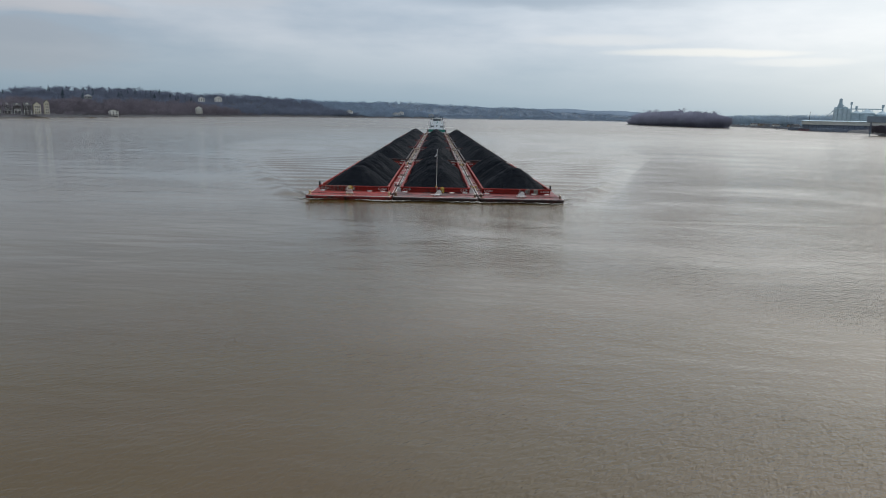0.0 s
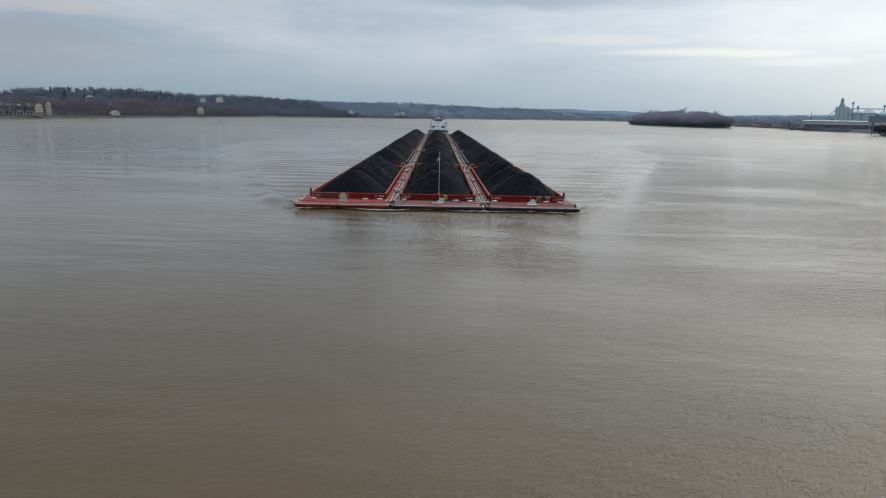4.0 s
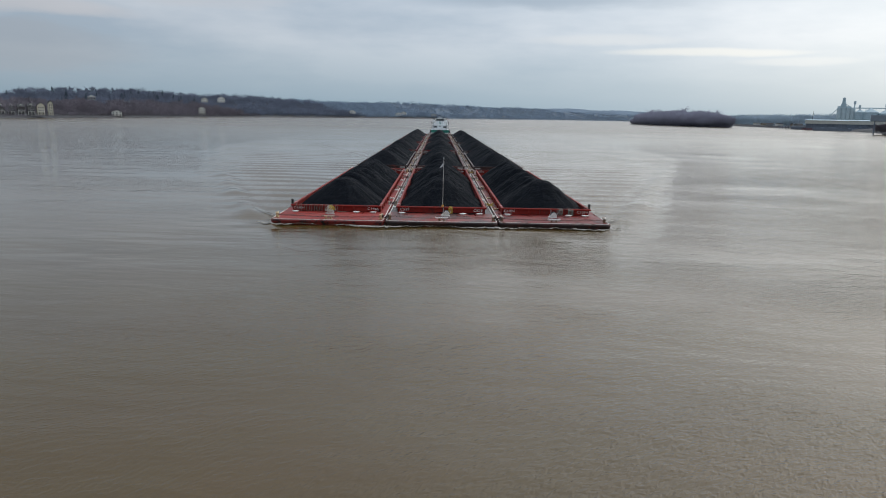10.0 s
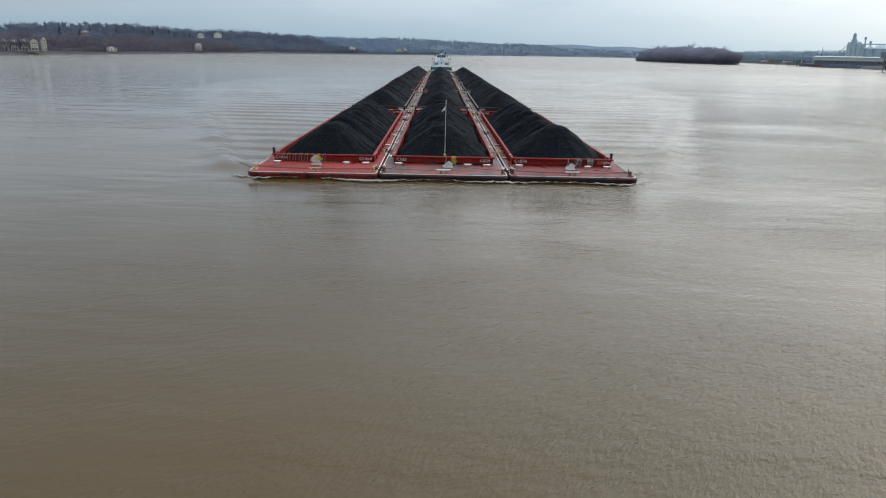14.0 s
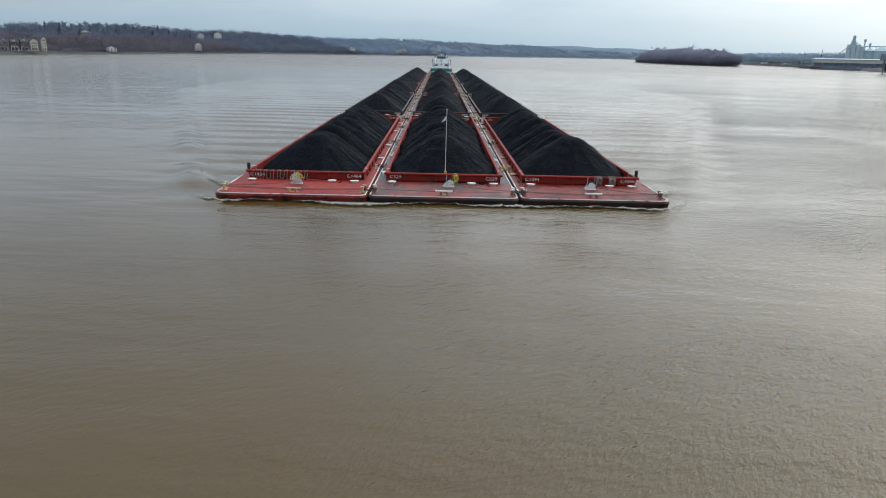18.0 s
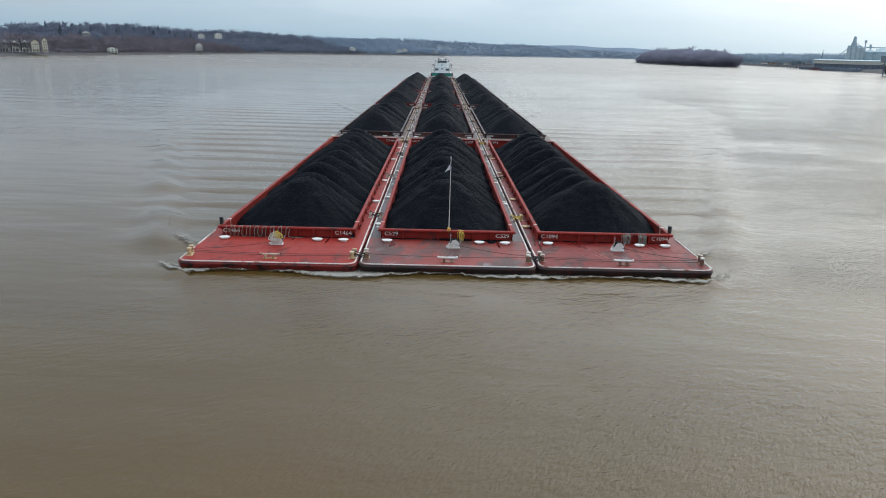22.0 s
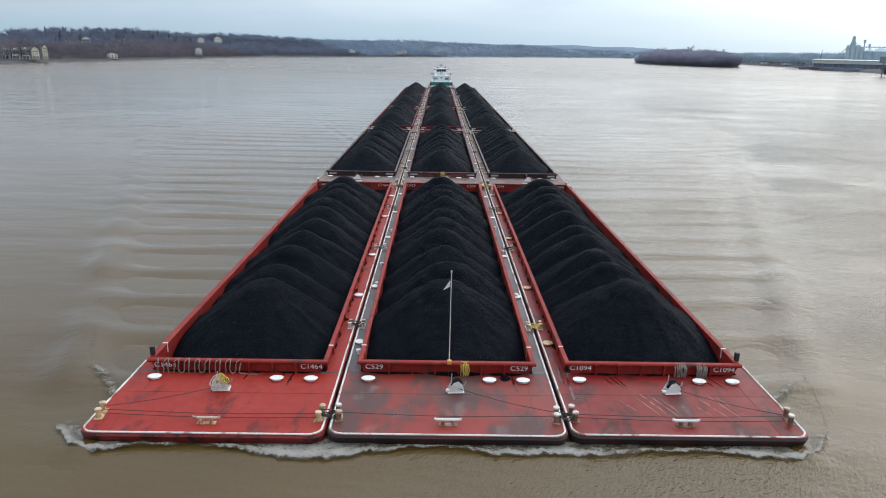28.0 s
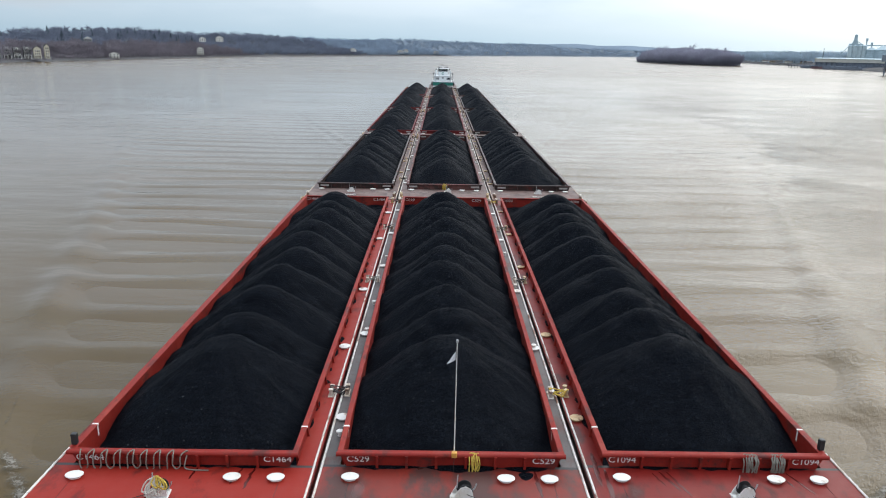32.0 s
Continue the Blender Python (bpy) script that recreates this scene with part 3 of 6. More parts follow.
def wake_height(x, y):
    """Waves that travel with the tow, in its own space (bow at y = 0)."""
    ax = abs(x) - 16.3
    z = 0.0
    if y > -3 and ax > -1:
        edge = 0.4 + 0.37 * y                      # outer edge of the bow's wedge
        inside = smooth01((edge - ax + 6.0) / 15.0) * (0.85 + 0.6 * n2(x, y, 0.06, 12))
        fade = math.exp(-max(0.0, y) / 95.0)
        near = math.exp(-((edge - ax) / 5.0) ** 2)
        bend = 0.05 * ax + 0.45 * math.sin(ax * 0.13 + y * 0.02) + 1.3 * n2(x, y, 0.07, 21)
        ph = 2 * math.pi * (y - bend) / 6.2
        z += inside * fade * 0.30 * math.cos(ph)
        z += inside * fade * 0.05 * math.cos(ph * 1.93 + ax * 0.35)
        arm = math.exp(-((edge - ax + 0.4) / 1.5) ** 2) * smooth01((y - 1) / 9) * math.exp(-max(0.0, y) / 75.0)
        z += 0.46 * arm * (0.75 + 1.1 * n2(x, y, 0.12, 41))
        crest = math.exp(-((edge - ax - 0.6) / 3.4) ** 2)
        z += crest * math.exp(-max(0.0, y) / 110.0) * smooth01((y - 3) / 12) * 0.11 * (0.7 + 1.2 * n2(x, y, 0.09, 31)) * math.cos(2 * math.pi * (edge - ax - 0.4) / 5.2)
    if y > 104 and ax > -1:
        e2 = 0.2 + 0.34 * (y - 108)
        q = math.exp(-((e2 - ax) / 2.2) ** 2) * math.exp(-(y - 104) / 110.0)
        z += 0.12 * q * math.cos(2 * math.pi * (e2 - ax) / 3.0)
    if abs(x) < 16.3 and y < 1:
        z += 0.12 * math.exp(-((y + 0.3) / 1.3) ** 2)
    if y > 322:
        z += 0.10 * math.exp(-(x / 9.0) ** 2) * n2(x, y, 0.45, 5) * math.exp(-(y - 322) / 120.0)
    return z


def build_wake():
    """The wave field round the tow, one sheet that travels with it and dies out at its rim."""
    xs = [-72 + 0.5 * i for i in range(289)]
    ys, y = [], -14.0
    while y < 460:
        ys.append(y)
        y += 0.6 if y < 90 else 1.0 if y < 200 else 2.2
    vs = []
    for y in ys:
        ry = smooth01((y + 14) / 6) * smooth01((460 - y) / 60)
        for x in xs:
            rim = smooth01((72 - abs(x)) / 10) * ry
            vs.append((x, y, 0.012 * smooth01(rim * 4) + 0.002 + rim * wake_height(x, y)))
    n = len(xs)
    fs = [(j * n + i, j * n + i + 1, (j + 1) * n + i + 1, (j + 1) * n + i) for j in range(len(ys) - 1) for i in range(n - 1)]
    ob = new("wake", fast_mesh("wake", vs, fs, WATER, True))
    tagged(ob, "rows of brown wake waves fanning from the tow", "wake", kind="stuff")
    MOVERS.append(ob)


def foam_sheet(name, grid, label):
    """grid: rows of (x, y, z, density)."""
    n = len(grid[0])
    vs = [p[:3] for row in grid for p in row]
    dens = [p[3] for row in grid for p in row]
    fs = [(i * n + k, i * n + k + 1, (i + 1) * n + k + 1, (i + 1) * n + k) for i in range(len(grid) - 1) for k in range(n - 1)]
    me = fast_mesh(name, vs, fs, FOAM, True)
    uv = me.uv_layers.new(name="spread")
    idx = np.zeros(len(me.loops), dtype=np.int32)
    me.loops.foreach_get("vertex_index", idx)
    flat = np.zeros((len(idx), 2), dtype=np.float32)
    flat[:, 1] = np.array(dens)[idx]
    uv.data.foreach_set("uv", flat.ravel())
    ob = new(name, me)
    tagged(ob, label, "foam", kind="stuff")
    MOVERS.append(ob)


def catmull(pts, k):
    P = [Vector(p) for p in pts]
    out = []
    for i in range(len(P) - 1):
        a, b, c, d = P[max(i - 1, 0)], P[i], P[i + 1], P[min(i + 2, len(P) - 1)]
        for j in range(k):
            t = j / k
            out.append(0.5 * ((2 * b) + (c - a) * t + (2 * a - 5 * b + 4 * c - d) * t * t + (3 * b - a - 3 * c + d) * t ** 3))
    return out + [P[-1]]


def build_foam():
    # line of the rolling crest before the bows: x, y, cover
    reach = [(-18.6, 2.6, -0.2), (-17.6, 1.1, 0.05), (-16.4, -0.15, 0.14), (-15.1, -0.85, 0.12), (-13.6, -0.45, -0.06), (-11.5, -0.15, -0.16), (-9.6, -0.40, 0.0), (-8.1, -0.85, 0.1), (-6.4, -1.20, 0.15),
             (-5.1, -1.15, 0.15), (-3.6, -0.75, 0.08), (-1.6, -0.25, -0.03), (0.2, -0.12, -0.08), (2.0, -0.70, 0.08), (3.4, -0.75, 0.12), (4.8, -0.50, 0.12), (6.5, -0.75, 0.05), (9.0, -0.35, 0.0),
             (11.5, -0.20, -0.02), (13.4, -0.55, 0.10), (15.2, -0.75, 0.14), (16.4, 0.0, 0.08), (17.5, 1.4, -0.1), (18.3, 2.6, -0.3)]
    rx, ry, rc = [r[0] for r in reach], [r[1] for r in reach], [r[2] for r in reach]
    nx, nw, grid = 440, 17, []
    for i in range(nx):
        x = -18.5 + 36.7 * i / (nx - 1)
        y1 = float(np.interp(x, rx, ry)) + 0.2 * n2(x, 0, 1.3, 2) + 0.12 * n2(x, 0, 4.0, 9) - 0.15
        y0 = 0.62 + 1.6 * smooth01((abs(x) - 15.9) / 1.6)
        row = []
        for k in range(nw):
            t = k / (nw - 1)
            y = y0 + (y1 - y0) * t
            h = 0.15 * math.exp(-((t - 0.74) / 0.25) ** 2) * (0.7 + 0.8 * n2(x, y, 1.7, 4)) + 0.06 * n2(x, y, 5, 1)
            d = 0.43 + 0.16 * math.exp(-((t - 0.74) / 0.16) ** 2) + 0.16 * n2(x, y, 0.5, 7) + 0.12 * n2(x, y, 1.6, 17) + float(np.interp(x, rx, rc))
            d += 0.05 + 0.10 * smooth01((0.30 - t) / 0.2) - 0.45 * smooth01((t - 0.80) / 0.2) - 0.3 * smooth01((abs(x) - 17.4) / 1.0)
            d -= 0.35 * smooth01((abs(x) - 16.1) / 1.2) * smooth01((0.35 - t) / 0.35)
            row.append((x, y, 0.038 + 0.13 * math.exp(-((y + 0.3) / 1.3) ** 2) + max(-0.015, h) - 0.025 * smooth01((t - 0.85) / 0.15), d))
        grid.append(row)
    foam_sheet("bow_foam", grid, "broken white foam rolling along the barge bows")
    # crests breaking beside the corners, and the thin line of froth round the outer one
    for line, w0, w1, top, label in (([(-16.3, 4.3), (-17.2, 5.5), (-18.4, 6.9), (-19.7, 8.2)], 0.75, 0.55, 0.60, "curling crest of foam beside the barge corner"),
                                     ([(16.4, 4.6), (17.3, 5.4), (18.2, 6.3), (19.2, 7.0)], 0.45, 0.5, 0.56, "curling crest of foam beside the barge corner"),
                                     ([(-20.0, 9.5), (-20.5, 11.0), (-21.1, 12.6)], 0.16, 0.12, 0.46, "thin streak of froth behind the crest"),
                                     ([(16.6, 0.3), (17.7, 1.8), (18.7, 4.4), (19.4, 7.4), (20.4, 11.4)], 0.09, 0.06, 0.47, "thin line of froth round the bow wave")):
        pts = catmull([(*q, 0) for q in line], 24)
        nb, grid = 14, []
        for i, q in enumerate(pts):
            s = i / (len(pts) - 1)
            d = (pts[min(i + 1, len(pts) - 1)] - pts[max(i - 1, 0)]).normalized()
            w = (w0 + (w1 - w0) * s) * (1 + 0.5 * n2(q.x, q.y, 0.8, 8))
            row = []
            for k in range(nb):
                t = k / (nb - 1) * 2 - 1
                x, y = q.x + d.y * w * t, q.y - d.x * w * t
                x = math.copysign(max(16.18, abs(x)), x)
                edge = (1 - t * t) * smooth01(0.25 + s * 4) * smooth01((1 - s) * 3)
                row.append((x, y, 0.05 + wake_height(x, y) + 0.14 * edge * (0.5 + 0.8 * n2(x, y, 2.2, 6)) * min(1.0, 2 * w), top * edge ** 0.8 + 0.22 * n2(x, y, 0.9, 11) + 0.14 * n2(x, y, 2.6, 15) - 0.02))
            grid.append(row)
        foam_sheet("side_foam", grid, label)


LEFT_SHORE = [(-400, -2500), (-395, -400), (-388, 300), (-382, 560), (-381, 640), (-375, 750), (-368, 905), (-365, 1010), (-361, 1145),
              (-319, 1391), (-232, 1593), (-117, 1842), (39, 2157)]
FAR_SHORE = [(20, 2120), (120, 2310), (403, 2850), (620, 3150), (760, 3300), (1000, 3420), (2000, 3600)]
RIGHT_SHORE = [(520, -2500), (480, 300), (440, 590), (443, 625), (500, 715), (532, 790), (566, 905), (606, 1060), (655, 1250), (668, 1420), (700, 1650), (800, 1950), (1000, 2300), (1700, 2700)]


def resample(line, step):
    pts = [Vector((*p, 0)) for p in line]
    out, carry = [pts[0]], 0.0
    for a, b in zip(pts, pts[1:]):
        d = (b - a).length
        t = step - carry
        while t < d:
            out.append(a.lerp(b, t / d))
            t += step
        carry = d - (t - step)
    return out


def shore_frame(line, step):
    pts = resample(line, step)
    out = []
    for i, p in enumerate(pts):
        d = (pts[min(i + 1, len(pts) - 1)] - pts[max(i - 1, 0)]).normalized()
        out.append((p, Vector((-d.y, d.x, 0))))      # away from the water, on the left of the line
    return out


def left_ground(w, p):
    """Height of the left bank w metres inland."""
    hill = 10 + 22 * smooth01((p.y - 700) / 520) + 4 * n2(p.y, 3, 0.0035, 1) + 3 * n2(p.y, 8, 0.012, 2)
    if w < 8:
        return -1.2 + 2.9 * w / 8
    z = 1.7 + 2.3 * smooth01((w - 8) / 30)
    return z + (hill - 4) * smooth01((w - 45) / 190) + 1.2 * n2(p.x, p.y, 0.02, 4) * smooth01((w - 30) / 60)


def right_ground(w, p):
    if w < 6:
        return -1.2 + 4.0 * w / 6
    return 2.8 + 2.2 * smooth01((w - 6) / 40) + 0.6 * n2(p.x, p.y, 0.02, 7)


def far_ground(w, p):
    if w < 30:
        return -1 + 5 * w / 30
    tree = 4.0 * n2(p.x * 0.7 + w, p.y, 0.03, 3) + 3.0 * n2(p.x, p.y + w, 0.09, 5)
    return 4 + (40 * (1 - 0.35 * smooth01((p.x - 600) / 300)) + 6 * n2(p.x, 0, 0.006, 2)) * smooth01((w - 30) / 220) + tree * smooth01((w - 30) / 60)


def build_bank(name, line, away, ground, label, material=None, step=20):
    rows = shore_frame(line, step)
    ws = [-6, 0, 4, 8, 16, 30, 45, 70, 100, 140, 190, 240, 320, 500, 900, 1800]
    vs, fs = [], []
    for p, nrm in rows:
        for w in ws:
            q = p + nrm * (away * (w + 1.5 * n2(p.x, p.y, 0.05, w * 0.01)))
            vs.append((q.x, q.y, ground(w, p) if w > -1 else -3.5))
    n = len(ws)
    fs = [(j * n + i, j * n + i + 1, (j + 1) * n + i + 1, (j + 1) * n + i) for j in range(len(rows) - 1) for i in range(n - 1)]
    ob = new(name, fast_mesh(name, vs, fs, material or HILL, True))
    tagged(ob, label, "river bank", kind="structure")


def bare_tree(rng, limbs=17, twigs=9):
    """A leafless tree of unit height: tapered trunk, limbs and twigs as thin solid slivers."""
    V, F = [], []

    def sliver(a, b, r, sides=3):
        a, b = np.array(a), np.array(b)
        d = b - a
        u = np.cross(d, rng.normal(size=3)); u /= np.linalg.norm(u) + 1e-9
        v = np.cross(d, u); v /= np.linalg.norm(v) + 1e-9
        o = len(V)
        for k in range(sides):
            t = 2 * math.pi * k / sides
            V.append(a + r * (u * math.cos(t) + v * math.sin(t)))
        V.append(b)
        for k in range(sides):
            F.append((o + k, o + (k + 1) % sides, o + sides))

    lean = rng.normal(size=2) * 0.05
    sliver((0, 0, -0.03), (lean[0], lean[1], 0.95), 0.022)
    for i in range(limbs):
        h = 0.16 + 0.62 * i / limbs + rng.uniform(-0.03, 0.03)
        a = rng.uniform(0, 2 * math.pi)
        ln = (0.20 + 0.24 * math.sin(math.pi * (h + 0.12))) * rng.uniform(0.7, 1.2)
        s = np.array((lean[0] * h, lean[1] * h, h))
        e = s + np.array((math.cos(a) * ln * 0.85, math.sin(a) * ln * 0.85, ln * rng.uniform(0.45, 0.95)))
        sliver(s, e, 0.013)
        for j in range(twigs):
            t = rng.uniform(0.25, 1.0)
            q = s + (e - s) * t
            d = rng.normal(size=3); d[2] = abs(d[2]) * 0.9 + 0.25
            d *= rng.uniform(0.08, 0.18) / np.linalg.norm(d)
            u = np.cross(d, rng.normal(size=3)); u *= 0.015 / (np.linalg.norm(u) + 1e-9)
            o = len(V)
            V.extend([q - u, q + u, q + d])
            F.append((o, o + 1, o + 2))
    return np.array(V), np.array(F)


def evergreen(rng):
    V, F = [], []
    for lay in range(7):
        z0, r = 0.12 + 0.12 * lay, 0.22 * (1 - lay / 8.0)
        for k in range(9):
            t = 2 * math.pi * (k + rng.uniform(-0.3, 0.3)) / 9
            o = len(V)
            V += [(0.02 * math.cos(t + 1.5), 0.02 * math.sin(t + 1.5), z0 + 0.16), (r * math.cos(t), r * math.sin(t), z0 - 0.02 + rng.uniform(-0.02, 0.02)),
                  (r * 0.7 * math.cos(t + 0.5), r * 0.7 * math.sin(t + 0.5), z0 + 0.03), (0, 0, z0 - 0.04)]
            F += [(o, o + 1, o + 2), (o + 3, o + 2, o + 1)]
    return np.array(V, float), np.array(F)


def forest(name, places, kinds, material, rng, label):
    """places: x, y, z, height, spread. One object of many trees."""
    VV, FF, off = [], [], 0
    for x, y, z, h, wd in places:
        V, F = kinds[int(rng.integers(len(kinds)))]
        t = rng.uniform(0, 2 * math.pi)
        c, s = math.cos(t) * h * wd, math.sin(t) * h * wd
        P = np.stack([V[:, 0] * c - V[:, 1] * s + x, V[:, 0] * s + V[:, 1] * c + y, V[:, 2] * h + z], 1)
        VV.append(P); FF.append(F + off); off += len(V)
    ob = new(name, fast_mesh(name, np.concatenate(VV), np.concatenate(FF), material))
    return tagged(ob, label, "woodland", kind="stuff")


def build_woods():
    rng = np.random.default_rng(5)
    kinds = [bare_tree(rng, 20, 12) for _ in range(9)]
    far_kinds = [bare_tree(rng, 13, 8) for _ in range(7)]
    pines = [evergreen(rng) for _ in range(3)]
    near, ridge, mid, far, green = [], [], [], [], []
    for p, nrm in shore_frame(LEFT_SHORE, 4.0):
        if p.y < 380 or p.y > 2150:
            continue
        if p.y < 1300:      # scrub along the water's edge
            for _ in range(4 if p.y > 660 else 2):
                w = rng.uniform(7, 42) if p.y > 660 else rng.uniform(7, 14)
                q = p + nrm * w
                near.append((q.x, q.y, left_ground(w, p) - 0.2, rng.uniform(3, 5.5) if p.y > 660 else rng.uniform(1.2, 2.4), rng.uniform(1.3, 2.0)))
        count = 8 if p.y < 1250 else 10
        for _ in range(count):
            u = rng.uniform()
            w = 14 + 245 * u ** 1.15
            if w < 48 and p.y < 690 and rng.uniform() < 0.8:
                continue
            q = p + nrm * w
            z = left_ground(w, p)
            h = rng.choice((rng.uniform(8, 13), rng.uniform(12, 17.5))) * (1.0 if w > 40 else 0.75)
            if w > 110 and p.y < 1250:      # low growth that closes the ridge
                q2 = p + nrm * (w + rng.uniform(-9, 9))
                ridge.append((q2.x, q2.y + rng.uniform(-4, 4), z - 0.5, rng.uniform(5, 9), rng.uniform(1.7, 2.4)))
            if p.y < 1300 and rng.uniform() < 0.13 and w > 120:
                green.append((q.x, q.y, z, h * rng.uniform(0.9, 1.25), 1.3))
            elif p.y < 1250:
                (ridge if w + 25 * n2(q.x, q.y, 0.02, 6) > 120 else near).append((q.x, q.y, z, h, rng.uniform(1.0, 1.55)))
            else:
                (mid if p.y < 1720 + 60 * n2(q.x, q.y, 0.02, 9) else far).append((q.x, q.y, z - 1, h * 1.0, rng.uniform(1.6, 2.3)))
    for p, nrm in shore_frame(FAR_SHORE, 7.0):
        for _ in range(8):
            w = 10 + 250 * rng.uniform()
            q = p + nrm * w
            far.append((q.x, q.y, max(1, far_ground(w, p) - 3), rng.uniform(8, 13), rng.uniform(1.6, 2.4)))
    forest("hillside_woods", near, kinds, BARE, rng, "grey-brown leafless trees covering the river hillside")
    forest("ridge_woods", ridge, kinds, BARE_RIDGE, rng, "leafless woods along the hill's ridge, tinted blue for haze")
    forest("upriver_woods", mid, far_kinds, BARE_RIDGE, rng, "leafless woods where the hills bend away, tinted blue for haze")
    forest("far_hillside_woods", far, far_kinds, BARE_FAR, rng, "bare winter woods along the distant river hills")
    forest("evergreen_trees", green, pines, PINE, rng, "dark evergreens standing among the bare woods")
    # island
    isl = []
    for _ in range(1500):
        t, u = rng.uniform(), rng.uniform(-1, 1)
        y = 1085 + 470 * t
        half = 62 * math.sin(math.pi * min(1, 0.06 + t * 0.92)) ** 0.6
        x = 437 + 40 * t + 25 * (1 - t) + u * half
        h = rng.uniform(21, 28) * (0.75 + 0.25 * math.sin(math.pi * t)) * (1 - 0.25 * abs(u))
        h *= rng.uniform(0.8, 1.12)
        if rng.uniform() < 0.06:
            h *= 1.22
        isl.append((x, y, 1.0, h, rng.uniform(0.9, 1.3)))
    for _ in range(700):      # undergrowth round the island's rim
        a = rng.uniform(0, 2 * math.pi)
        k = rng.uniform(0.8, 0.98)
        isl.append((463 + 58 * k * math.cos(a), 1318 + 232 * k * math.sin(a), 0.6, rng.uniform(5, 11), rng.uniform(1.2, 1.8)))
    forest("island_woods", isl, kinds, BARE_ISLAND_HAZE, rng, "dense leafless trees crowding the island, tinted with haze")
    rb = []
    for p, nrm in shore_frame(RIGHT_SHORE, 5.0):
        if p.y < 660:
            continue
        for _ in range(8):
            w = 14 + 300 * rng.uniform() ** 1.3
            if p.y < 1120 and w < 240:
                continue
            if p.y < 1250 and w < 40:
                continue
            q = p - nrm * w
            rb.append((q.x, q.y, right_ground(w, p), rng.uniform(15, 23), rng.uniform(1.0, 1.5)))
    scrub = [(rng.uniform(451, 488), rng.uniform(604, 652), 1.6, rng.uniform(4, 10), rng.uniform(1.4, 2.0)) for _ in range(170)]
    forest("dock_scrub", scrub, kinds, BARE, rng, "dark leafless scrub on the bank under the loader")
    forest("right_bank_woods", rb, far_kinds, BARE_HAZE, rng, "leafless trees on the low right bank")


def build_island_ground():
    vs, fs = [], []
    nr, na = 7, 60
    for j in range(nr):
        k = 1 - j / nr
        for i in range(na):
            t = 2 * math.pi * i / na
            y = 1315 + 250 * k * math.sin(t)
            half = 67 * k
            vs.append((461 + half * math.cos(t) * (1 + 0.1 * n2(i, 0, 0.4, 3)), y, -1.0 + 3.2 * smooth01((1 - k) * 4)))
    fs = [(j * na + i, j * na + (i + 1) % na, (j + 1) * na + (i + 1) % na, (j + 1) * na + i) for j in range(nr - 1) for i in range(na)]
    fs.append(tuple((nr - 1) * na + i for i in range(na)))
    ob = new("island", fast_mesh("island", vs, fs, HILL, True))
    tagged(ob, "low wooded river island with a muddy rim", "island", kind="structure")


def build_far_ridge():
    vs, fs = [], []
    n = 240
    for i in range(n):
        t = i / (n - 1)
        x = -1800 + 5600 * t
        y = 4150 - 250 * t
        h = 62 + 14 * n2(x, 0, 0.0012, 2) + 5 * n2(x, 0, 0.006, 4) + 2.5 * n2(x, 0, 0.05, 4)
        h *= 1 - 0.45 * smooth01((x - 800) / 1200)
        vs += [(x, y, -2), (x, y + 60, h), (x, y + 500, h * 0.8)]
    fs = [(3 * i + k, 3 * i + 3 + k, 3 * i + 4 + k, 3 * i + 1 + k) for i in range(n - 1) for k in (0, 1)]
    # the hills' blue is aerial haze painted as base colour
    ob = new("backdrop", fast_mesh("backdrop", vs, fs, plain("haze_blue_hills", (0.28, 0.335, 0.40), 1.0, 0, 0.1, 0.004, True)))
    tagged(ob, "far low hills pale blue with distance", "hills", kind="structure")


build_water()
build_wake()
build_foam()
build_bank("left_bank", LEFT_SHORE, 1, left_ground, "brown winter hillside rising from the river")
build_bank("right_bank", RIGHT_SHORE, -1, right_ground, "low flat river bank of winter soil")
# far bank ground is coloured grey-blue to stand for haze
build_bank("far_bank", FAR_SHORE, 1, far_ground, "far wooded hills grey-blue with distance", plain("haze_grey_woods", (0.12, 0.15, 0.185), 1.0, 0, 0.2, 0.03, True), 7)
build_island_ground()
build_far_ridge()
build_woods()

# ---- barges ----
HW, LEN, DECK, RIM = 5.335, 59.4, 0.60, 1.26
CX, CY0, CY1 = 4.53, 6.25, 57.9     # outside of the coaming


def deck_outline(grow=0.0, r=0.62):
    """Plan of the deck edge, from the bow's left corner round."""
    w, out = HW + grow, []
    for i in range(9):
        a = math.pi + math.pi / 2 * i / 8
        out.append((-w + r + r * math.cos(a), -grow + r + r * math.sin(a)))
    for i in range(9):
        a = 1.5 * math.pi + math.pi / 2 * i / 8
        out.append((w - r + r * math.cos(a), -grow + r + r * math.sin(a)))
    return out + [(w, LEN - 0.15), (w - 0.15, LEN + grow), (-w + 0.15, LEN + grow), (-w, LEN - 0.15)]


_cache = {}


def cached(key, material, build, smooth=False):
    k = (key, material.name)
    if k not in _cache:
        _cache[k] = build().data(key, material, smooth)
    return _cache[k]


def hull_mesh():
    m = Mesh()
    plan = deck_outline()
    n = len(plan)
    levels = [(DECK - 0.004, 0.0, 0.0), (DECK - 0.10, 0.03, -0.02), (0.25, 0.0, 0.05), (-0.1, 0.0, 0.30), (-0.9, 0.0, 1.6)]
    vs = []
    for z, grow, back in levels:
        for x, y in deck_outline(grow):
            vs.append((x, y + back * max(0.0, 1 - y / 7.0), z))
    fs = [(j * n + i, j * n + (i + 1) % n, (j + 1) * n + (i + 1) % n, (j + 1) * n + i) for j in range(len(levels) - 1) for i in range(n)]
    return m.add(vs, fs)


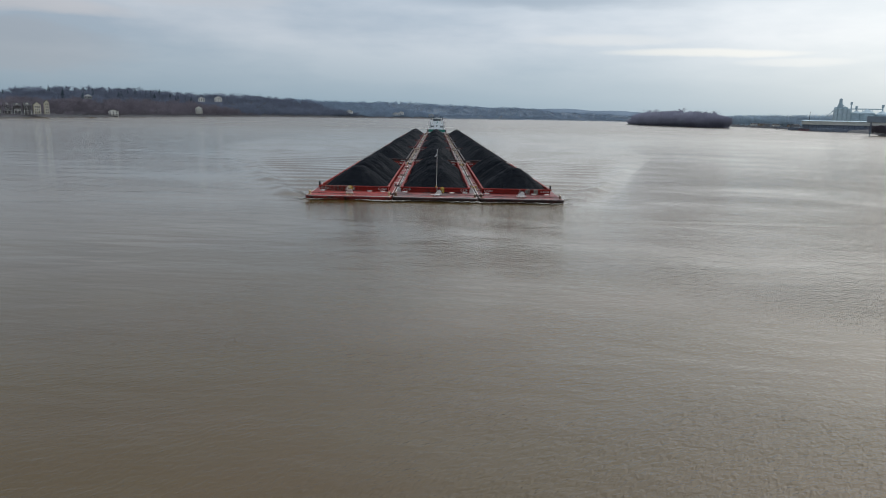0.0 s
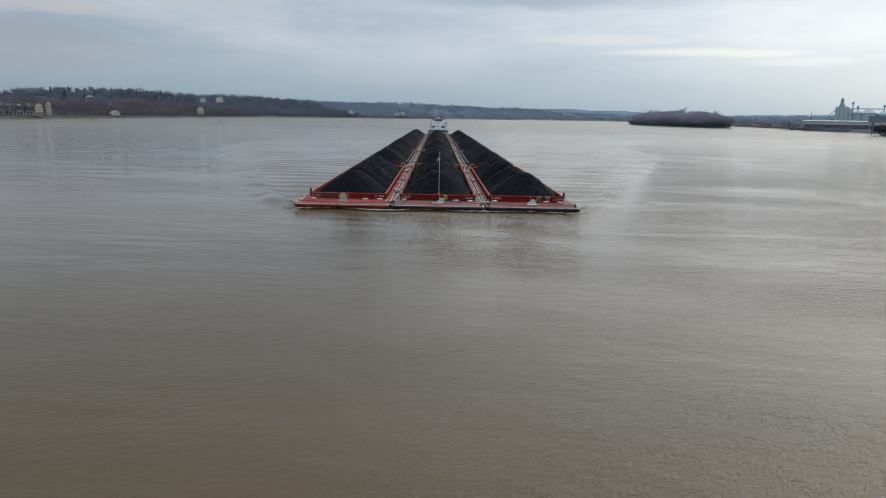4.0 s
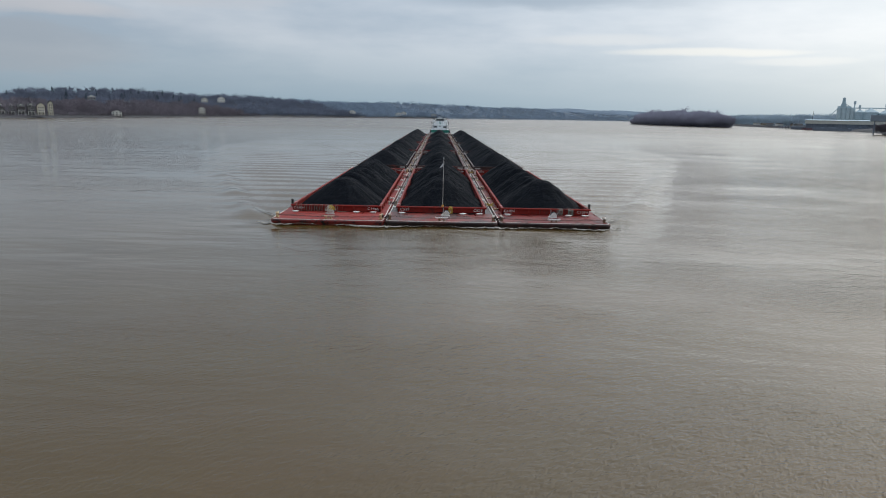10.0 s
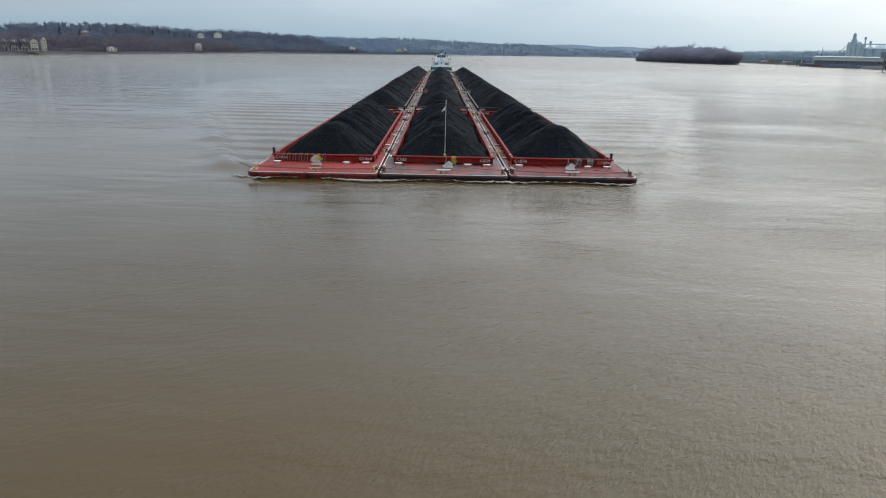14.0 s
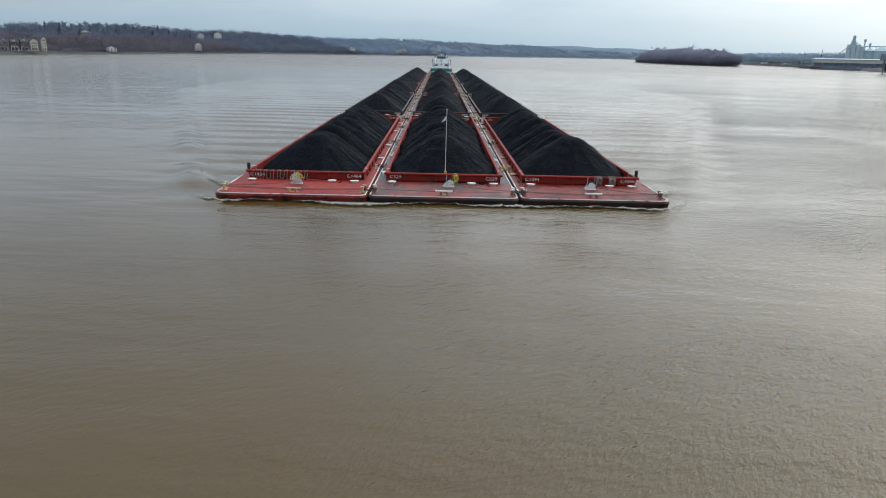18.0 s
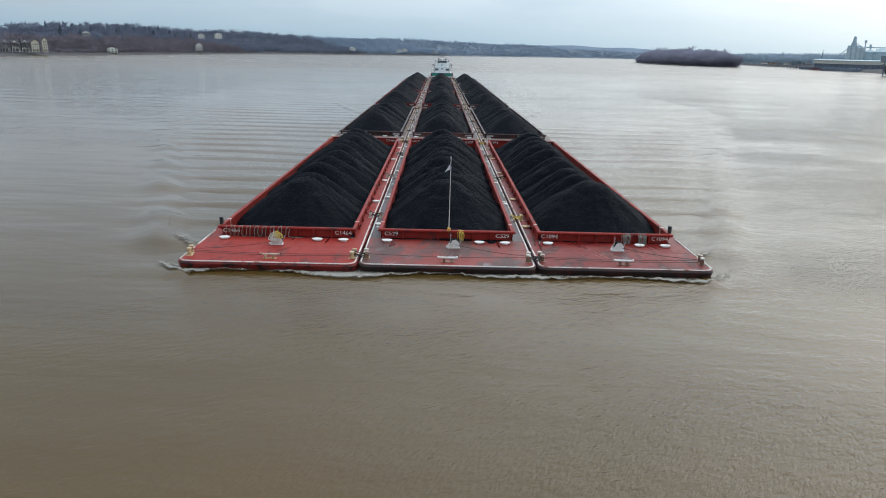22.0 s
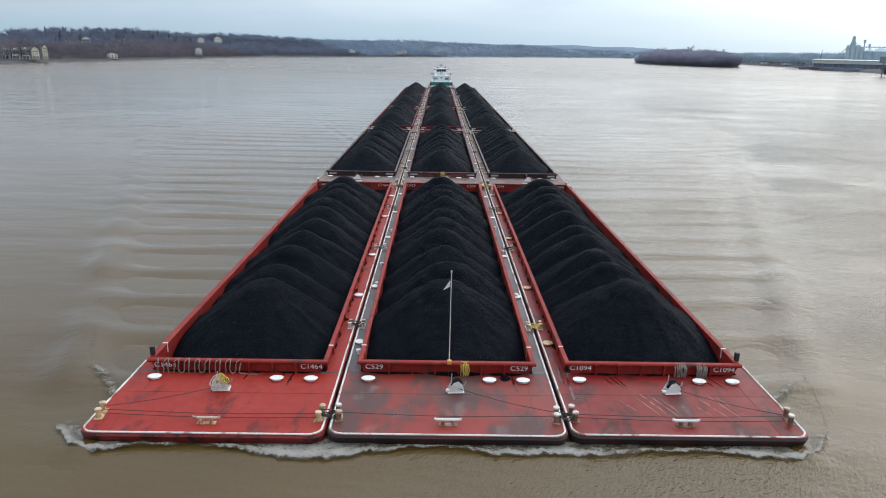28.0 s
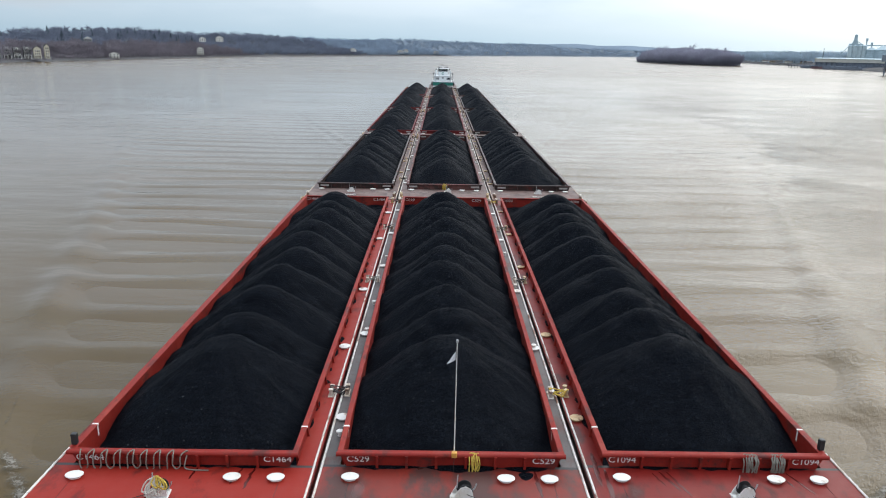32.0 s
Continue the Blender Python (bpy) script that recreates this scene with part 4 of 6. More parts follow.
def bow_deck_mesh():
    return Mesh().prism(deck_outline()[:18] + [(HW, CY0 + 0.1), (-HW, CY0 + 0.1)], DECK - 0.05, DECK)


def bow_plate_mesh(k, r):
    """One plate of the bow deck: k -1, 0, 1 across, r 0 before and 1 behind the cross seam."""
    g, z0, z1 = 0.012, DECK - 0.03, DECK + 0.012 + 0.002 * k
    y0, y1 = ((None, 3.9 - g), (3.9 + g, CY0 - 0.08))[r]
    if k == 0:
        return Mesh().box(-4.05 + g, 4.05 - g, 0.012 if r == 0 else y0, y1, z0, z1)
    if r:
        return Mesh().box(*sorted((k * (4.05 + g), k * (HW - 0.012))), y0, y1, z0, z1)
    pts = [(x * 0.9977, y + 0.012) for x, y in deck_outline()[:9]]
    pts = pts + [(-4.05 - g, 0.012), (-4.05 - g, y1), (-HW + 0.012, y1)]
    return Mesh().prism([(-k * x, y) for x, y in pts], z0, z1)


def side_deck_mesh(s):
    return Mesh().box(*sorted((s * (CX + 0.002), s * HW)), CY0 + 0.102, CY1 - 0.1, DECK - 0.05, DECK)


def stern_deck_mesh():
    return Mesh().box(-HW, HW, CY1 - 0.098, LEN, DECK - 0.05, DECK)


def edge_mesh(outer=0):
    """Raised bar round the bow and sides, with a few knocks in it."""
    m = Mesh()
    rng = random.Random(4)
    plan = [(-HW + 0.09, y) for y in np.linspace(7.4 if outer < 0 else 58.5, 1.0, 40)] + [(x * 0.983, y + 0.09) for x, y in deck_outline()[1:17]] + [(HW - 0.09, y) for y in np.linspace(1.0, 7.4 if outer > 0 else 58.5, 40)]
    pts = [(x + rng.uniform(-0.008, 0.008), y, DECK + 0.03 + rng.uniform(-0.006, 0.006)) for x, y in plan]
    return m.tube(pts, 0.048, 6)


def coaming_side_mesh(s):
    return Mesh().poly_x([(CY0 + 0.122, RIM - 0.06), (CY0 + 0.55, DECK), (CY0 + 0.55, -0.5), (CY1, -0.5), (CY1, RIM - 0.06)], s * (CX - 0.11), s * CX)


def rail_mesh(y0, y1, s):
    return Mesh().box(*sorted((s * (CX - 0.15), s * (CX + 0.10))), y0, y1, RIM - 0.06, RIM, 0.025)


def coaming_end_mesh(y):
    if y < 10:
        return Mesh().poly_y([(-CX - 0.02, RIM - 0.06), (CX + 0.02, RIM - 0.06), (CX - 0.28, DECK), (CX - 0.28, -0.5), (-CX + 0.28, -0.5), (-CX + 0.28, DECK)], y - 0.06, y + 0.06)
    return Mesh().box(-CX + 0.11, CX - 0.11, y - 0.06, y + 0.06, -0.5, RIM - 0.06)


def end_rail_mesh(y):
    if y < 10:      # a round pipe proud of the leaning front plate
        m = Mesh().cyl((-CX - 0.12, y - 0.13, RIM - 0.062), (CX + 0.12, y - 0.13, RIM - 0.062), 0.095, n=14)
        return m.box(-CX - 0.10, CX + 0.10, y - 0.12, y + 0.11, RIM - 0.06, RIM + 0.012, 0.02)
    return Mesh().box(-CX - 0.12, CX + 0.12, y - 0.22, y + 0.12, RIM - 0.06, RIM + 0.015, 0.03)


def stiffener_mesh(d=0.22):
    return Mesh().poly_x([(0, DECK + 0.004), (-0.17, DECK + 0.004), (-d, RIM - 0.062), (0, RIM - 0.062)], -0.05, 0.05)


def bracket_mesh(s):
    return Mesh().poly_y([(0, DECK + 0.004), (s * 0.13, DECK + 0.004), (s * 0.03, RIM - 0.16), (0, RIM - 0.16)], -0.02, 0.02)


def lid_mesh():
    return Mesh().lathe([(0.25, 0.0), (0.25, 0.11), (0.345, 0.115), (0.356, 0.14), (0.335, 0.155), (0.2, 0.165), (0.02, 0.168)], (0, 0, DECK), 18)


def lid_ring_mesh():
    return Mesh().lathe([(0.38, 0.002), (0.38, 0.016), (0.25, 0.018)], (0, 0, DECK), 18)


def bitt_post_mesh(h=0.44, r=0.12):
    return Mesh().lathe([(r * 1.15, 0.0), (r, 0.04), (r, h - 0.11), (r * 0.5, h - 0.10)], (0, 0, DECK + 0.03), 14)


def bitt_cap_mesh(h=0.44, r=0.12):
    return Mesh().lathe([(r, h - 0.12), (r * 1.2, h - 0.09), (r * 1.28, h - 0.03), (r * 1.1, h), (0.02, h + 0.015)], (0, 0, DECK + 0.03), 14)


def bitt_base_mesh():
    return Mesh().box(-0.19, 0.19, -0.52, 0.52, DECK, DECK + 0.035, 0.01)


def kevel_base_mesh():
    m = Mesh()
    for x in (-0.22, 0.22):
        m.box(x - 0.08, x + 0.08, -0.09, 0.09, DECK + 0.03, DECK + 0.24, 0.02)
    return m.box(-0.42, 0.42, -0.14, 0.14, DECK, DECK + 0.04, 0.012)


def kevel_bar_mesh():
    return Mesh().tube([(-0.62, 0, DECK + 0.33), (-0.5, 0, DECK + 0.28), (0, 0, DECK + 0.275), (0.5, 0, DECK + 0.28), (0.62, 0, DECK + 0.33)], 0.065, 8)


def winch_frame_mesh():
    m = Mesh()
    for y in (-0.22, 0.22):
        m.poly_y([(-0.40, 0.03), (0.40, 0.03), (0.40, 0.34), (0.30, 0.52), (0.10, 0.64), (-0.12, 0.58), (-0.28, 0.36), (-0.40, 0.14)], y - 0.02, y + 0.02)
    m.box(-0.46, 0.46, -0.30, 0.30, 0.0, 0.035, 0.01)
    return m.cyl((-0.55, -0.1, 0.1), (-0.38, -0.1, 0.1), 0.09, n=10)


def winch_drum_mesh():
    m = Mesh().cyl((0.08, -0.195, 0.34), (0.08, 0.195, 0.34), 0.17, n=14)
    for y in (-0.19, 0.17):
        m.cyl((0.08, y, 0.36), (0.08, y + 0.02, 0.36), 0.33, n=18)
    return m


def winch_handle_mesh():
    return Mesh().tube([(-0.22, 0.1, 0.4), (-0.22, 0.1, 0.75), (-0.2, 0.12, 1.0)], 0.028, 6)


def winch_pawl_mesh():
    return Mesh().tube([(0.42, 0, 0.3), (0.52, -0.02, 0.42), (0.58, -0.02, 0.62)], 0.03, 6)


def side_kevel_mesh():
    m = Mesh()
    m.lathe([(0.10, 0), (0.085, 0.05), (0.085, 0.26), (0.12, 0.28), (0.12, 0.34), (0.02, 0.36)], (0, -0.22, DECK + 0.02), 10)
    m.lathe([(0.10, 0), (0.085, 0.05), (0.085, 0.26), (0.12, 0.28), (0.12, 0.34), (0.02, 0.36)], (0, 0.22, DECK + 0.02), 10)
    return m.box(-0.14, 0.14, -0.4, 0.4, DECK, DECK + 0.03, 0.008)


def tape_mesh(s):
    """Painted white band over the rim and down the inside of the hopper."""
    return Mesh().box(*sorted((s * (CX - 0.156), s * (CX + 0.106))), -0.05, 0.05, RIM - 0.05, RIM + 0.006).box(*sorted((s * (CX - 0.118), s * (CX - 0.112))), -0.05, 0.05, RIM - 0.55, RIM - 0.05)


def lamp_post_mesh():
    m = Mesh().box(-0.11, 0.11, -0.10, 0.10, RIM + 0.02, RIM + 0.50, 0.02)
    return m.cyl((0, 0, RIM - 0.4), (0, 0, RIM + 0.03), 0.04, n=8)


def bar_mesh(w, h):
    return Mesh().box(-w / 2, w / 2, -0.008, 0.0, -h / 2, h / 2)


def place(ob, x, y, z=0.0, rz=0.0):
    ob.matrix_basis = pose(x, y, z, 0, 0, rz)
    return ob


_text = {}


def number_part(body, size, material, parent, x, y, z):
    """Fleet number, or plain bars where it cannot be read."""
    if body:
        k = (body, size, material.name)
        if k not in _text:
            _text[k] = letters(body, size, material)
        ob = part("lettering", _text[k], material, parent)
    else:
        ob = part("lettering", cached("number_bar", material, lambda: bar_mesh(1.0, 0.22)), material, parent)
    ob.matrix_basis = pose(x, y, z)
    return ob


def make_barge(x, y, number, deck, coaming, hull, edge, fittings, label, lamp=0, near=False):
    b = thing("hopper_barge", label, "barge", "barges of the coal tow", (x, y, 0))
    P = lambda name, key, mat, fn, at=None, rz=0.0, parent=b, smooth=False, lab="": (
        lambda o: place(o, at[0], at[1], at[2] if len(at) > 2 else 0.0, rz) if at else o)(part(name, cached(key, mat, fn, smooth), mat, parent, lab))
    P("hull", "hull", hull, hull_mesh)
    bd = P("bow_deck", "bow_deck", DARK, bow_deck_mesh)
    for k in (-1, 0, 1):
        for r in (0, 1):
            P("deck_plate", "bow_plate_%d_%d" % (k, r), deck, lambda k=k, r=r: bow_plate_mesh(k, r), parent=bd)
    P("stern_deck", "stern_deck", deck, stern_deck_mesh)
    side_of = -1 if x < -5 else 1 if x > 5 else 0
    P("edge_bar", "edge_bar_%d" % side_of, edge, lambda: edge_mesh(side_of), lab="worn white bar along the deck edge")
    for s, nm in ((-1, "l"), (1, "r")):
        P("side_deck", "side_deck_" + nm, SIDE_GREY if deck is RED_DULL else deck, lambda s=s: side_deck_mesh(s))
        side = P("coaming_side", "coaming_side_" + nm, coaming, lambda s=s: coaming_side_mesh(s))
        P("rail", "rail_" + nm, coaming, lambda s=s: rail_mesh(CY0 + 0.13, CY1 - 0.18, s), parent=side)
        for i in range(20):
            P("bracket", "bracket_" + nm, coaming, lambda s=s: bracket_mesh(s), (s * CX, 8.6 + 2.5 * i), parent=side)
        P("white_band", "tape_" + nm, WHITE, lambda s=s: tape_mesh(s), (0, 8.3), parent=side)
    for yy, nm in ((CY0 + 0.06, "coaming_front"), (CY1 - 0.06, "coaming_aft")):
        e = P(nm, nm, coaming, lambda yy=yy: coaming_end_mesh(yy))
        P("rail", nm + "_rail", coaming, lambda yy=yy: end_rail_mesh(yy), parent=e)
        if nm == "coaming_front":
            for sx in (-3.0, -1.8, -0.6, 0.6, 1.8, 3.0):
                P("stiffener", "stiffener", coaming, stiffener_mesh, (sx, CY0), parent=e)
            lm = LETTER if number else LETTER_OLD
            number_part(number, 0.37, lm, e, -3.78, CY0 - 0.008, 0.935)
            number_part(number, 0.37, lm, e, 3.78, CY0 - 0.008, 0.935)
        else:
            number_part(number, 0.42, LETTER if number else LETTER_OLD, e, -3.85, CY1 - 0.128, 0.92)
            number_part(number, 0.42, LETTER if number else LETTER_OLD, e, 3.55, CY1 - 0.128, 0.92)
    lids = [(-4.0, 5.35), (2.18, 5.35), (3.9, 5.35), (4.92, 18.2), (4.92, 28.1), (4.92, 42.0), (4.92, 52.5), (-4.92, 10.1), (-4.92, 20.0), (-4.92, 33.7),
            (-4.92, 43.9), (-4.92, 53.5)]
    for i, (lx, ly) in enumerate(lids):
        if side_of * lx > 4.5:
            continue
        o = P("hatch_lid", "lid" if i < 3 else "side_lid", WHITE if fittings is not RUSTY or i < 3 else CREAM,
              lid_mesh if i < 3 else (lambda: Mesh().lathe([(0.25, 0), (0.25, 0.07), (0.31, 0.075), (0.31, 0.11), (0.02, 0.13)], (0, 0, DECK), 16)),
              (lx, ly), smooth=False, lab="white round hatch lid")
        if i < 3:
            P("hatch_ring", "lid_ring", deck, lid_ring_mesh, parent=o)
            o.scale = (1.0, 0.76, 1.0)
    for bx, by, br in ((-5.0, 1.65, 8), (5.0, 1.65, -8), (-5.0, 58.0, 0), (5.0, 58.0, 0)):
        o = P("bitts", "bitt_base", fittings, bitt_base_mesh, (bx, by), br, lab="pair of stout mooring bitts")
        for k in (-0.32, 0.32):
            P("bitt_post", "bitt_post", fittings, bitt_post_mesh, (0, k), parent=o)
            P("bitt_cap", "bitt_cap", CAP if fittings is not CREAM else CAP_CREAM, bitt_cap_mesh, (0, k), parent=o, lab="white painted bitt cap")
    for ky in (12.6, 30.2, 46.0):
        for s in (-1, 1):
            if s == side_of:
                continue
            P("side_kevel", "side_kevel", CAP if fittings is not RUSTY else CAP_CREAM, side_kevel_mesh, (s * 5.02, ky))
    o = P("kevel", "kevel_base", fittings, kevel_base_mesh, (0, 0.98))
    P("kevel_bar", "kevel_bar", WHITE if fittings is not CREAM else EDGE_TAN, kevel_bar_mesh, parent=o)
    o = P("winch", "winch_frame", WHITE, winch_frame_mesh, (0.42 if x > -5 else -0.3, 4.3, DECK), 6, lab="hand winch with white side plates")
    o.scale = (0.9, 0.9, 0.9)
    P("drum", "winch_drum", DARK, winch_drum_mesh, parent=o)
    P("crank", "winch_handle", STEEL, winch_handle_mesh, parent=o)
    P("pawl", "winch_pawl", STEEL, winch_pawl_mesh, parent=o)
    if lamp:
        P("corner_lamp", "corner_lamp", DARK, lamp_post_mesh, (lamp * 4.55, CY0 + 0.42), lab="black box lamp on the coaming corner")
    MOVERS.append(b)
    return b


COLX, COLY = (-10.78, 0.03, 10.84), (0.0, 0.1, 0.28)
bright = "bright red steel hopper barge heaped with coal"
BARGES = [
    [("C1464", RED, COAM, HULL_RED, EDGE, CREAM, bright), ("C529", RED_DULL, COAM, BLACK_PAINT, EDGE, RUST_PALE, "grimy red hopper barge with a black hull"),
     ("C1094", RED_WET, COAM, BLACK_PAINT, EDGE, RUSTY, "dark red hopper barge with wet streaked deck")],
    [("", BROWN, BLACK_PAINT, BLACK_PAINT, EDGE_TAN, RUSTY, "rusty brown hopper barge with blackened coaming"), ("", BROWN, RED_OLD, BLACK_PAINT, EDGE, CREAM, "brown-decked hopper barge with dull red coaming"),
     ("", BROWN, BLACK_PAINT, BLACK_PAINT, EDGE_TAN, RUSTY, "rusty brown hopper barge with blackened coaming")],
    [("", RED_OLD, CRIMSON, BLACK_PAINT, EDGE_TAN, CREAM, "weathered maroon hopper barge with red coaming"), ("", RED_OLD, CRIMSON, BLACK_PAINT, EDGE, CREAM, "weathered maroon hopper barge with red coaming"),
     ("", BROWN, BLACK_PAINT, BLACK_PAINT, EDGE_TAN, RUSTY, "rusty brown hopper barge with blackened coaming")],
    [("", RED_OLD, CRIMSON, BLACK_PAINT, EDGE_TAN, CREAM, "weathered maroon hopper barge with red coaming"), ("", BROWN, CRIMSON, BLACK_PAINT, EDGE, CREAM, "brown-decked hopper barge with red coaming"),
     ("", BROWN, BLACK_PAINT, BLACK_PAINT, EDGE_TAN, RUSTY, "rusty brown hopper barge with blackened coaming")],
    [("", RED_OLD, CRIMSON, BLACK_PAINT, EDGE_TAN, CREAM, "red hopper barge lashed before the towboat"), ("", RED_OLD, RED_OLD, BLACK_PAINT, EDGE, CREAM, "weathered red hopper barge ahead of the towboat"),
     ("", BROWN, BLACK_PAINT, BLACK_PAINT, EDGE_TAN, RUSTY, "dark brown hopper barge lashed before the towboat")],
]


def make_coal(x, y, row, col):
    """Coal dumped in a line of overlapping cones, slumped against the coaming."""
    rng = random.Random(31 * row + 7 * col + 3)
    step = 0.17 if row == 0 else 0.4
    x0, x1, y0, y1 = -CX + 0.118, CX - 0.118, CY0 + 0.125, CY1 - 0.125
    nx, ny = int((x1 - x0) / step), int((y1 - y0) / step)
    cones, yy = [], 12.6 + rng.uniform(-0.5, 0.5)
    first = True
    while yy < 53.4:
        cones.append((rng.uniform(-0.22, 0.22), yy, 3.42 + rng.uniform(-0.12, 0.16) + (0.22 if first else 0), rng.uniform(0.70, 0.76)))
        yy += rng.uniform(3.5, 4.6)
        first = False
    seed = row * 3.1 + col * 1.7
    vs = []
    for j in range(ny + 1):
        py = y0 + (y1 - y0) * j / ny
        for i in range(nx + 1):
            px = x0 + (x1 - x0) * i / nx
            wx = px + 0.25 * n2(px, py, 0.5, seed)
            wy = py + 0.45 * n2(px, py, 0.35, seed + 5)
            best, turn, out, mark = -9.0, 0.0, 0.0, 0.0
            for cx, cy, h, sl in cones:
                dy = wy - cy
                if abs(dy) > 12:
                    continue
                k = 0.74 if (cy == cones[0][1] and dy < 0) or (cy == cones[-1][1] and dy > 0) else 1.14
                r = math.sqrt((wx - cx) ** 2 + (k * dy) ** 2 + 0.75)
                z = h - sl * 1.04 * (r - 0.866)
                if z > best:
                    best = z
                    turn, out, mark = math.atan2(wx - cx, -k * dy), r, cy
            z = best
            z = max(z, 0.30 + 0.2 * n2(px, py, 0.3, seed + 2))
            z += 0.07 * n2(px, py, 1.2, seed + 1) + 0.03 * n2(px, py, 5.0, seed + 4)
            # runnels down the flanks of each cone
            z += smooth01(out / 3.0) * (0.10 * n2(turn * 3.4, mark * 1.7 + 0.12 * out, 1.0, seed + 3) + 0.07 * n2(turn * 10.0, mark * 2.3 + 0.25 * out, 1.0, seed + 6))
            if row == 0:
                z += 0.02 * noise.noise(Vector((px * 11, py * 11, seed)))
                # terraces left where each dump slid over the last
                z += 0.06 * math.sin(6.0 * out + 2.0 * n2(px, py, 0.7, seed + 8)) * smooth01((3.4 - out) / 1.5) * (0.5 + n2(px, py, 0.4, seed + 9))
            vs.append((px, py, z))
    n = nx + 1
    fs = [(j * n + i, j * n + i + 1, (j + 1) * n + i + 1, (j + 1) * n + i) for j in range(ny) for i in range(nx)]
    ob = new("coal_load", fast_mesh("coal_load", vs, fs, COAL, True))
    if row == 0:      # loose lumps
        lv, lf = [], []
        for _ in range(3600 if col == 1 else 2200):
            i, j = rng.randrange(4, nx - 4), rng.randrange(4, int(ny * 0.75))
            px, py, pz = vs[j * n + i]
            r = 0.012 + 0.034 * rng.random() ** 3
            o = len(lv)
            pts = [(r, 0, 0), (-r, 0, 0), (0, r, 0), (0, -r, 0), (0, 0, r), (0, 0, -r)]
            lv += [(px + a * rng.uniform(0.7, 1.3), py + b * rng.uniform(0.7, 1.3), pz + 0.3 * r + c * rng.uniform(0.6, 1.1)) for a, b, c in pts]
            lf += [(o, o + 2, o + 4), (o + 2, o + 1, o + 4), (o + 1, o + 3, o + 4), (o + 3, o, o + 4), (o + 2, o, o + 5), (o + 1, o + 2, o + 5), (o + 3, o + 1, o + 5), (o, o + 3, o + 5)]
        lo = part("loose_coal", fast_mesh("loose_coal", lv, lf, COAL_LUMP), COAL_LUMP, ob)
        tagged(lo, kind="stuff")
    ob.matrix_basis = pose(x, y, 0)
    tagged(ob, "black coal heaped in overlapping cones in the barge", "coal heap", "coal loads")
    MOVERS.append(ob)


for row in range(5):
    for col in range(3):
        num, deck_m, coam_m, hull_m, edge_m, fit_m, lab = BARGES[row][col]
        bx, by = COLX[col], COLY[col] * (1 if row == 0 else 0.5) + ROW_STEP * row
        make_barge(bx, by, num, deck_m, coam_m, hull_m, edge_m, fit_m, lab, lamp=(-1, 0, 1)[col] if row == 0 else 0)
        make_coal(bx, by, row, col)


# ---- loose gear on the tow ----
def gear(name, label, category, group=""):
    ob = thing(name, label, category, group)
    MOVERS.append(ob)
    return ob


